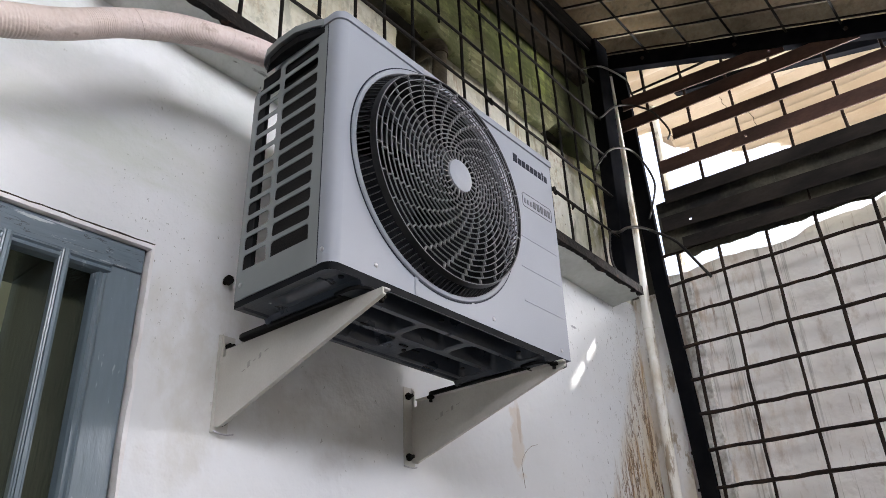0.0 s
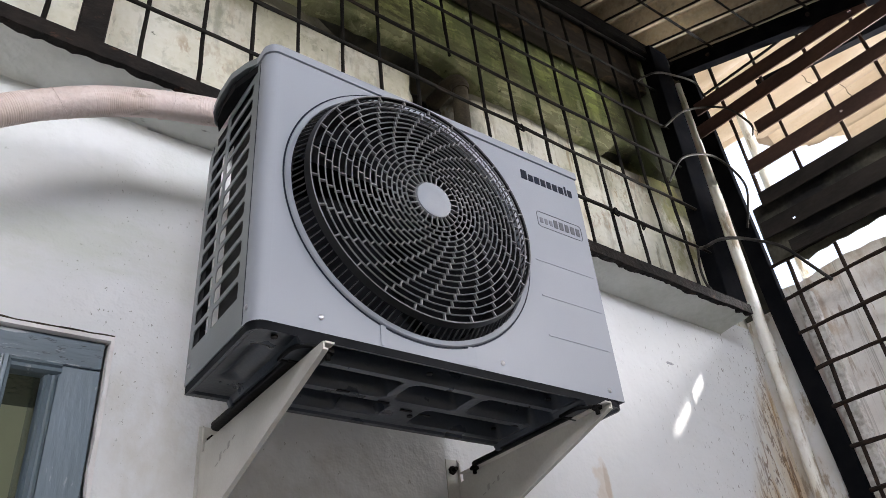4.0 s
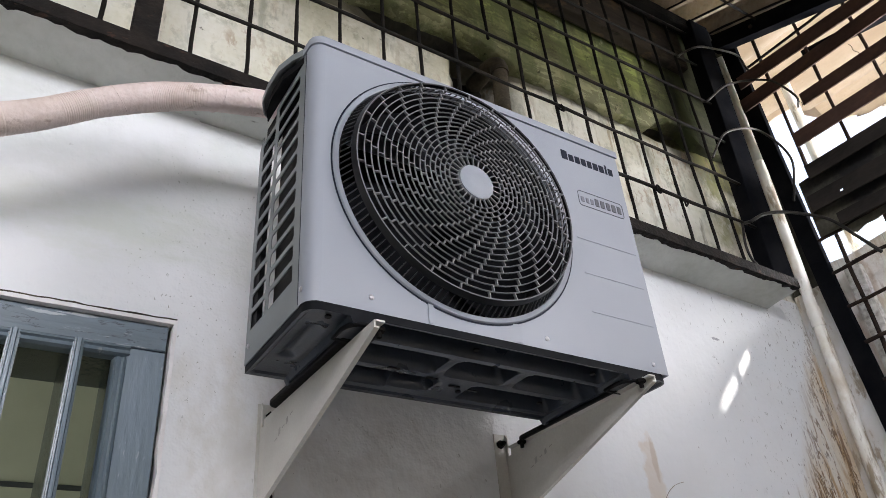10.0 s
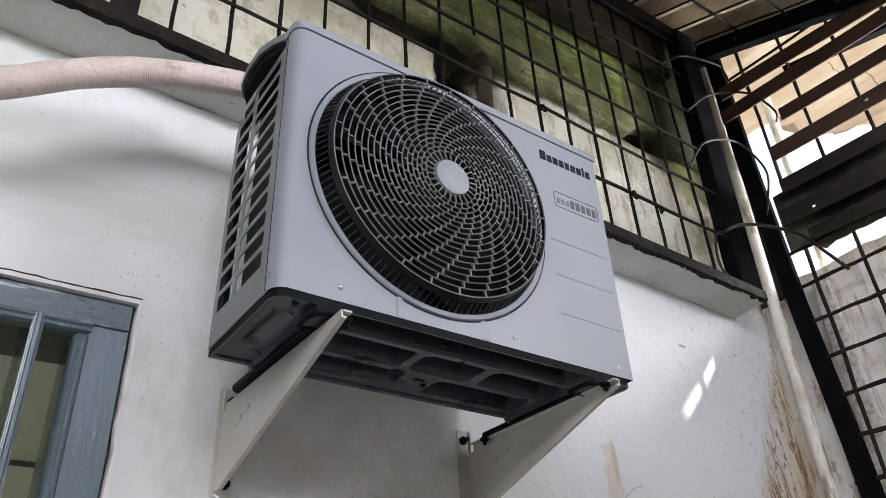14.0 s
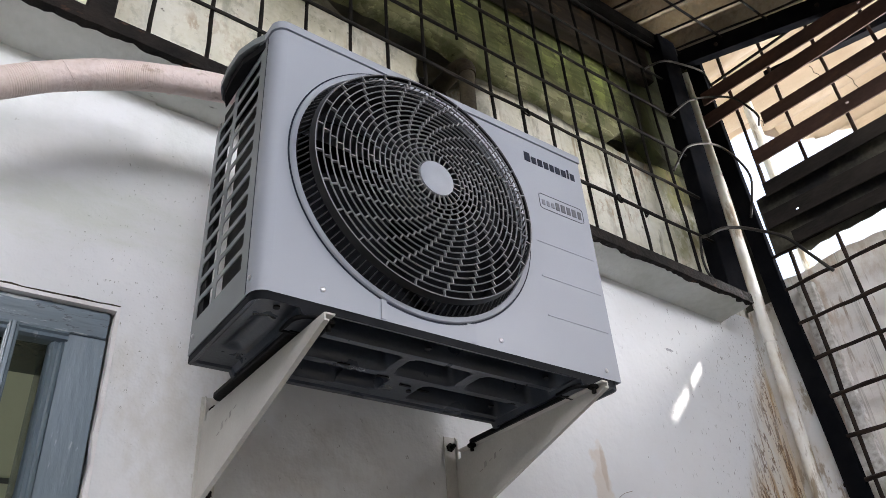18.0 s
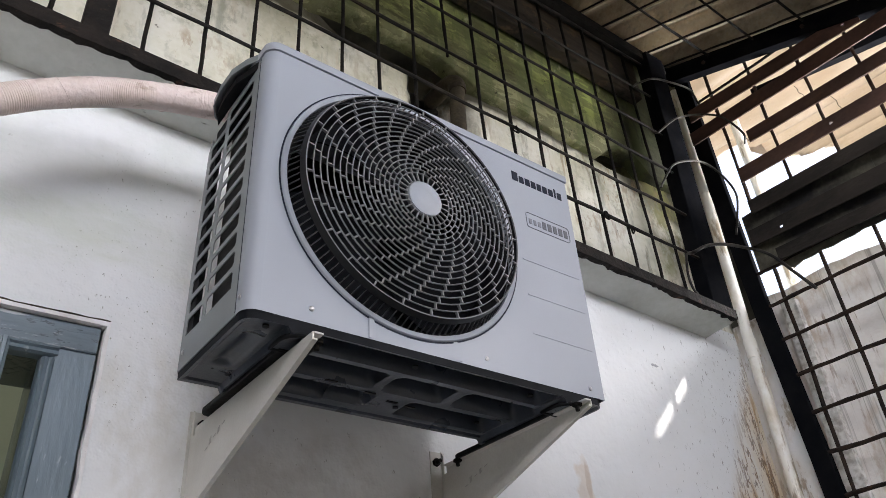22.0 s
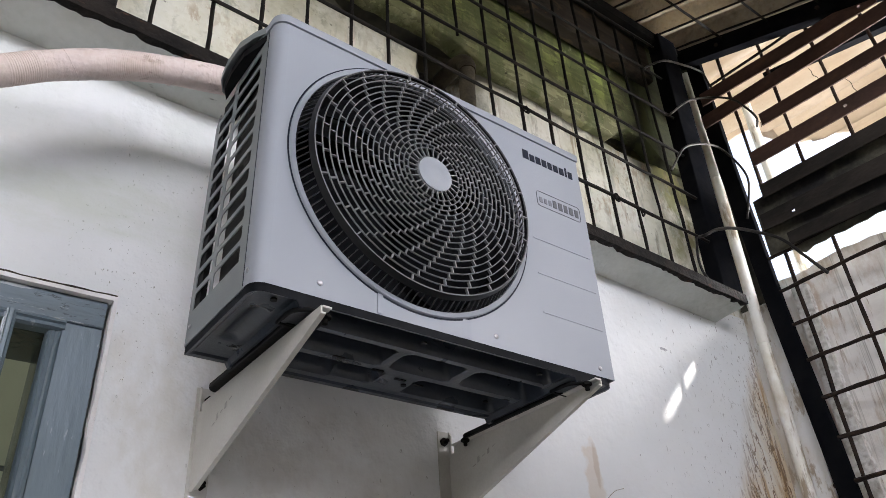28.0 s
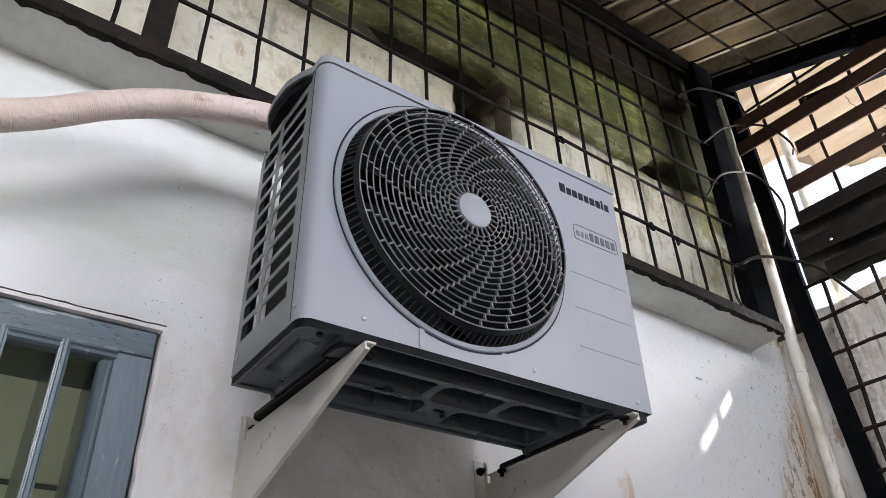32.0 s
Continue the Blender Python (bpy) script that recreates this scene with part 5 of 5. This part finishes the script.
def rounded(x, y, z):
    """Round the two front corners of the pan."""
    big = 0.026
    u = (x - (AX1 - 0.0005 - big)) / big
    for side, v in ((-1, (AY0 + 0.001 + big - y) / big), (1, (y - (AY1 - 0.001 - big)) / big)):
        if u > 0 and v > 0:
            uu, vv = u * math.sqrt(max(0, 1 - v * v / 2)), v * math.sqrt(max(0, 1 - u * u / 2))
            return (AX1 - 0.0005 - big + big * uu, (AY0 + 0.001 + big - big * vv) if side < 0 else (AY1 - 0.001 - big + big * vv), z)
    return (x, y, z)


rows = [[bm.verts.new(rounded(x, y, pan_z(x, y))) for y in (AY0 + 0.002 + (AY1 - 0.004 - AY0) * k / NY for k in range(NY + 1))] for x in (AX0 + (AX1 - 0.0015 - AX0) * i / NX for i in range(NX + 1))]
for i in range(NX):
    for k in range(NY):
        bm.faces.new((rows[i][k], rows[i][k + 1], rows[i + 1][k + 1], rows[i + 1][k]))
edge = [rows[0][k] for k in range(NY + 1)] + [rows[i][NY] for i in range(1, NX + 1)] + [rows[NX][k] for k in range(NY - 1, -1, -1)] + [rows[i][0] for i in range(NX - 1, 0, -1)]
tops = [bm.verts.new((v.co.x, v.co.y, 2.1690 if 0.004 < v.co.y < AY1 - 0.004 and AX0 < v.co.x < AX1 - 0.002 else 2.1575)) for v in edge]
for k in range(len(edge)):
    j = (k + 1) % len(edge)
    bm.faces.new((edge[k], edge[j], tops[j], tops[k]))
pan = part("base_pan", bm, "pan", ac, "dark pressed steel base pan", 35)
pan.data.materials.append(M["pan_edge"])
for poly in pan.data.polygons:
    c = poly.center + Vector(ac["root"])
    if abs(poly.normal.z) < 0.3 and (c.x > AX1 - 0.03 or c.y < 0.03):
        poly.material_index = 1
for y in (0.10, 0.693):
    pts = [(0.075 + 0.018 - 0.018 * math.cos(a), y - 0.017 * math.sin(a)) for a in (radians(15 * q) for q in range(-6, 7))]
    part("foot_rail", slab(pts + [(0.40, y - 0.015), (0.40, y + 0.015)], "z", 2.1228, 2.1335, 0.002), "rubber", ac, "black mounting foot rail")
for y in (0.103, 0.690):
    # rounded foot plate with a rolled black rim
    oval = [(0.424 + 0.030 * math.cos(a), y + 0.030 * math.sin(a)) for a in (radians(-90 + 15 * q) for q in range(13))] + [(0.392, y + 0.030), (0.392, y - 0.030)]
    foot = part("foot_plate", slab(oval, "z", 2.1245, 2.1285), "pan", ac, "dark foot plate with a rolled black rim")
    part("foot_rim", tube([(x, yy, 2.1255) for x, yy in oval], 0.0042, 8, closed=True), "rubber", foot, "", 60)
for x, y in ((0.435, 0.045), (0.425, 0.33), (0.425, 0.60), (0.25, 0.405), (0.26, 0.60)):
    bm = tube([(x, y, 2.1355), (x, y, 2.1385)], 0.0055, 12)
    part("drain_hole", bm, "black", pan, "small dark round hole")
for x, y in ((0.300, 0.235), (0.285, 0.325), (0.268, 0.385), (0.262, 0.43)):
    part("slot_hole", box(x - 0.003, x + 0.003, y - 0.012, y + 0.012, 2.1370, 2.1388), "black", pan, "dark pressed slot")


# ---- wall brackets ----
def bracket(y, s):
    """A folded steel bracket; s: the side, along y, to which its flanges point."""
    ob = thing("wall_bracket", (0.0, y, 1.955), "cream enamelled steel wall bracket under the air conditioner", "bracket", "brackets under the air conditioner")
    t = 0.003

    def ends(a, b):
        return tuple(sorted((y + s * a, y + s * b)))

    part("gusset", slab([(0.003, 1.962), (0.018, 1.958), (0.486, 2.1095), (0.486, 2.1225), (0.022, 2.1225), (0.022, 2.108), (0.012, 2.108), (0.012, 2.150), (0.003, 2.162)], "y", *ends(0, t)), "bracket", ob)
    a, b = ends(-0.006, 0.034)
    part("wall_plate", slab([(a, 1.950), (b, 1.950), (b, 2.160), (a, 2.160)], "x", 0.0, 0.003), "bracket", ob)
    a, b = ends(t, 0.018)
    part("top_flange", box(0.03, 0.488, a, b, 2.1195, 2.1225), "bracket", ob)
    part("lower_flange", slab([(0.025, 1.9605), (0.486, 2.1095), (0.486, 2.1125), (0.025, 1.9635)], "y", *ends(t, 0.009)), "bracket", ob)
    a, b = ends(-0.0005, 0.0)
    if s < 0:
        part("slot", slab([(0.30, 2.1145), (0.44, 2.1155), (0.44, 2.1185), (0.30, 2.1175)], "y", a, b), "black", ob, "dark slot")
    for k, (w, hgt, dz) in enumerate(((0.012, 0.0016, 0.0), (0.008, 0.012, 0.001), (0.009, 0.0015, 0.006), (0.007, 0.010, 0.003), (0.011, 0.0016, 0.010))):
        xa = 0.085 + 0.018 * k
        za = 2.058 + dz + 0.004 * k
        a, b = ends(-0.0006, 0.0) if s > 0 else ends(t, t + 0.0006)
        part("stamped_mark", slab([(xa, za), (xa + w, za + 0.003), (xa + w, za + hgt + 0.003), (xa, za + hgt)], "y", a, b), "stamp", ob, "worn stamped mark")
    yb = y + s * 0.019
    for z in (2.135, 1.975):
        bm = tube([(0.003, yb, z), (0.010, yb, z)], 0.010, 6)
        tube([(0.010, yb, z), (0.022, yb, z)], 0.005, 10, bm=bm)
        part("anchor_bolt", bm, "iron", ob, "dark rusty anchor bolt")
    for x in (0.085, 0.465):
        bm = tube([(x, yb, 2.1195), (x, yb, 2.1135)], 0.010, 6)
        tube([(x, yb, 2.1135), (x, yb, 2.104)], 0.0045, 8, bm=bm)
        part("foot_nut", bm, "iron", ob)
    bm = tube(spline([(0.006, yb - 0.02, 1.953), (0.012, yb - 0.008, 1.948), (0.012, yb + 0.012, 1.948), (0.008, yb + 0.026, 1.952)], 4), 0.0022, 6)
    part("washer_rim", bm, "screw", ob, "", 60)
    return ob


bracket(0.098, 1)
bracket(0.702, -1)
bm = tube([(0.0, 0.093, 2.283), (0.014, 0.093, 2.283)], 0.006, 10)
tube([(0.010, 0.093, 2.283), (0.022, 0.090, 2.284)], 0.011, 6, bm=bm)
tagged(part("wall_bolt", bm, "iron"), "rusty bolt head standing out of the white wall", "bolt")

# ---- wrapped refrigerant pipe ----
path = spline([(0.16, -1.30, 2.18), (0.16, -0.95, 2.32), (0.17, -0.62, 2.47), (0.18, -0.43, 2.565), (0.185, -0.32, 2.64), (0.19, -0.22, 2.695), (0.195, -0.12, 2.733), (0.20, -0.02, 2.757), (0.205, 0.05, 2.768)], 12)
pipe = thing("wrapped_pipe", path[0], "pipe bundle wrapped in pinkish tape, running to the air conditioner", "pipe")
rg = random.Random(3)
fine = spline(path, 5)
ribbed = [max(0.0, min(1.0, 0.35 + 2.2 * noise.noise((k * 0.017, 3, 1)))) for k in range(len(fine))]
lap = [0.0292 + 0.0011 * (k % 2) * ribbed[k] + 0.0002 * rg.uniform(-1, 1) + 0.0008 * math.sin(k * 0.05) for k in range(len(fine))]
part("core", tube(fine, lap, 24), "hose", pipe, "", 25)
for k in (262, 372):
    p, q = fine[k], fine[k + 1]
    n = (q - p).normalized()
    side = n.cross(Vector((0, 0, 1))).normalized()
    up = side.cross(n)
    ring = [p + 0.0302 * (math.cos(a) * side + math.sin(a) * up) + n * 0.012 * math.sin(a + k) for a in (2 * math.pi * i / 24 for i in range(24))]
    part("tape_edge", tube(ring, 0.0007, 5, closed=True), "hose", pipe, "raised edge of wrapping tape", 60)

# ---- painted window with upright wooden bars ----
win = thing("window_1", (-0.02, -0.5, WIN_Z0), "blue-grey painted wooden window with upright bars, open behind", "window", "", "structure")
FX = -0.012
ZT, YR = 2.301, -0.0945
part("stile", slab([(-0.165, WIN_Z0), (YR, WIN_Z0), (YR, 2.2445), (-0.165, 2.2445)], "x", FX - 0.10, FX, 0.002), "wood", win)
part("stile", slab([(WIN_Y0 + 0.008, WIN_Z0), (WIN_Y0 + 0.078, WIN_Z0), (WIN_Y0 + 0.078, 2.2445), (WIN_Y0 + 0.008, 2.2445)], "x", FX - 0.10, FX, 0.002), "wood", win)
part("head", slab([(WIN_Y0 + 0.008, 2.246), (YR, 2.246), (YR, ZT), (WIN_Y0 + 0.008, ZT)], "x", FX - 0.03, FX + 0.001, 0.002), "wood_head", win)
part("sill", slab([(WIN_Y0, WIN_Z0), (WIN_Y1, WIN_Z0), (WIN_Y1, WIN_Z0 + 0.06), (WIN_Y0, WIN_Z0 + 0.06)], "x", FX - 0.2, FX + 0.03, 0.003), "wood", win)
part("reveal_board", box(-0.236, FX - 0.021, -0.174, -0.1655, WIN_Z0 + 0.06, 2.2445, 0.001), "wood_dark_shaded", win, "dark green lining of the reveal, darkened for shade")
part("reveal_board", box(-0.236, FX - 0.021, WIN_Y0 + 0.0785, WIN_Y0 + 0.087, WIN_Z0 + 0.06, 2.2445, 0.001), "wood_dark_shaded", win, "dark green lining of the reveal, darkened for shade")
part("head_lining", box(-0.236, FX - 0.031, WIN_Y0 + 0.008, -0.088, 2.2455, ZT, 0.001), "wood_dark_shaded", win, "dark green lining over the bars, darkened for shade")
part("head_bead", slab([(FX - 0.02, 2.2455), (FX + 0.004, 2.2455), (FX + 0.006, 2.241), (FX + 0.001, 2.238), (FX + 0.003, 2.234), (FX + 0.004, 2.230), (FX - 0.003, 2.226), (FX - 0.02, 2.223)], "y", WIN_Y0 + 0.07, -0.160), "wood", win)
part("stile_bead", slab([(FX - 0.02, -0.1655), (FX + 0.004, -0.1655), (FX + 0.006, -0.170), (FX + 0.001, -0.173), (FX + 0.003, -0.177), (FX + 0.004, -0.181), (FX - 0.003, -0.185), (FX - 0.02, -0.188)], "z", WIN_Z0 + 0.06, 2.2225), "wood", win)
for k in range(7):
    y = -0.251 - 0.1055 * k
    half = [(0.010, 0.0032), (0.0062, 0.0038), (0.0078, 0.0050), (0.0070, 0.0072), (0.0036, 0.0078), (0.0030, 0.0100), (-0.012, 0.0105)]
    bead = [(FX + a, y + b) for a, b in half] + [(FX + a, y - b) for a, b in half[::-1]]
    front_bar = part("upright_bar", slab(bead, "z", WIN_Z0 + 0.06, 2.246), "wood", win)
    part("fin", box(-0.222, FX - 0.0125, y - 0.009, y + 0.009, WIN_Z0 + 0.061, 2.245, 0.001), "wood_dark_shaded", front_bar, "dark glossy fin behind the bar, darkened for shade")
M["mortar"] = material("chipped_plaster_edge", (0.84, 0.83, 0.84), 0.8, 0.0, (0.72, 0.70, 0.69), 14, bump=0.8, bump_scale=60)
rg = random.Random(8)
pts = [(WIN_Y1 - 0.002, WIN_Z0)] + [(WIN_Y1 - 0.004 + rg.uniform(-0.002, 0.003), WIN_Z0 + 1.45 * k / 30) for k in range(1, 31)] + [(WIN_Y1 + 0.004, WIN_Z1 + 0.006), (WIN_Y1 + 0.004, WIN_Z0)]
part("plaster_edge", slab(pts, "x", -0.02, 0.0035), "mortar", win, "chipped white plaster edge")
rows_y = [WIN_Y0 + (WIN_Y1 + 0.004 - WIN_Y0) * k / 40 for k in range(41)]
edge_z = [2.3105 + rg.uniform(-0.0012, 0.0012) for _ in rows_y]
part("drip_edge", slab([(y, 2.3015) for y in rows_y] + [(y, z - 0.0005) for y, z in zip(rows_y[::-1], edge_z[::-1])], "x", -0.02, 0.0022), "mortar", win, "white plaster bead")
part("drip_gap", slab(list(zip(rows_y, edge_z)) + [(y, z + 0.0028 + rg.uniform(-0.001, 0.001)) for y, z in zip(rows_y[::-1], edge_z[::-1])], "x", -0.004, 0.0026), "old_pipe", win, "dark gap over the window")

# ---- corner downpipe ----
down = thing("downpipe", (0.08, 2.16, 0.0), "stained cream plastic downpipe in the corner", "pipe")
pts = [(0.062, 2.164, 0.0), (0.062, 2.164, 1.0), (0.062, 2.164, 2.2), (0.066, 2.164, 2.7), (0.074, 2.164, 3.3), (0.080, 2.164, 4.06)]
part("pipe", tube(spline(pts, 5), 0.022, 16), "pvc", down, "", 60)
for x, z in ((0.066, 2.70), (0.0765, 3.46)):
    part("coupling", tube([(x, 2.164, z), (x + 0.001, 2.164, z + 0.075)], 0.0250, 16), "pvc", down, "pipe coupling", 60)

# ---- pipe stub in the broken hole of the upper wall ----
stub = thing("pipe_stub", (0.03, 0.84, 3.2), "old grimy pipe elbow in a broken hole of the wall", "pipe")
pts = [(0.036, 0.832, 3.13), (0.036, 0.838, 3.30), (0.036, 0.845, 3.40), (0.034, 0.846, 3.425)]
part("riser", tube(pts, 0.026, 14), "old_pipe", stub, "", 60)
part("elbow", tube(spline([(0.036, 0.846, 3.395), (0.034, 0.846, 3.425), (0.018, 0.843, 3.447), (-0.02, 0.838, 3.455), (-0.10, 0.835, 3.452)], 5), 0.030, 14), "old_pipe", stub, "", 60)

# ---- a dry tendril and a scrape on the white wall ----
M["dry_stalk"] = material("dry_grey_brown_stalk", (0.30, 0.26, 0.22), 0.8, 0.0, (0.20, 0.17, 0.14), 40)
dry = [(0.0025, 1.298, 2.094), (0.003, 1.258, 2.082), (0.0025, 1.222, 2.056), (0.002, 1.200, 2.022), (0.003, 1.203, 1.985), (0.002, 1.208, 1.950)]
tagged(part("dry_tendril", tube(spline(dry, 6), 0.0007, 6), "dry_stalk", None, "", 60), "thin dry brown tendril stuck to the white wall", "plant")
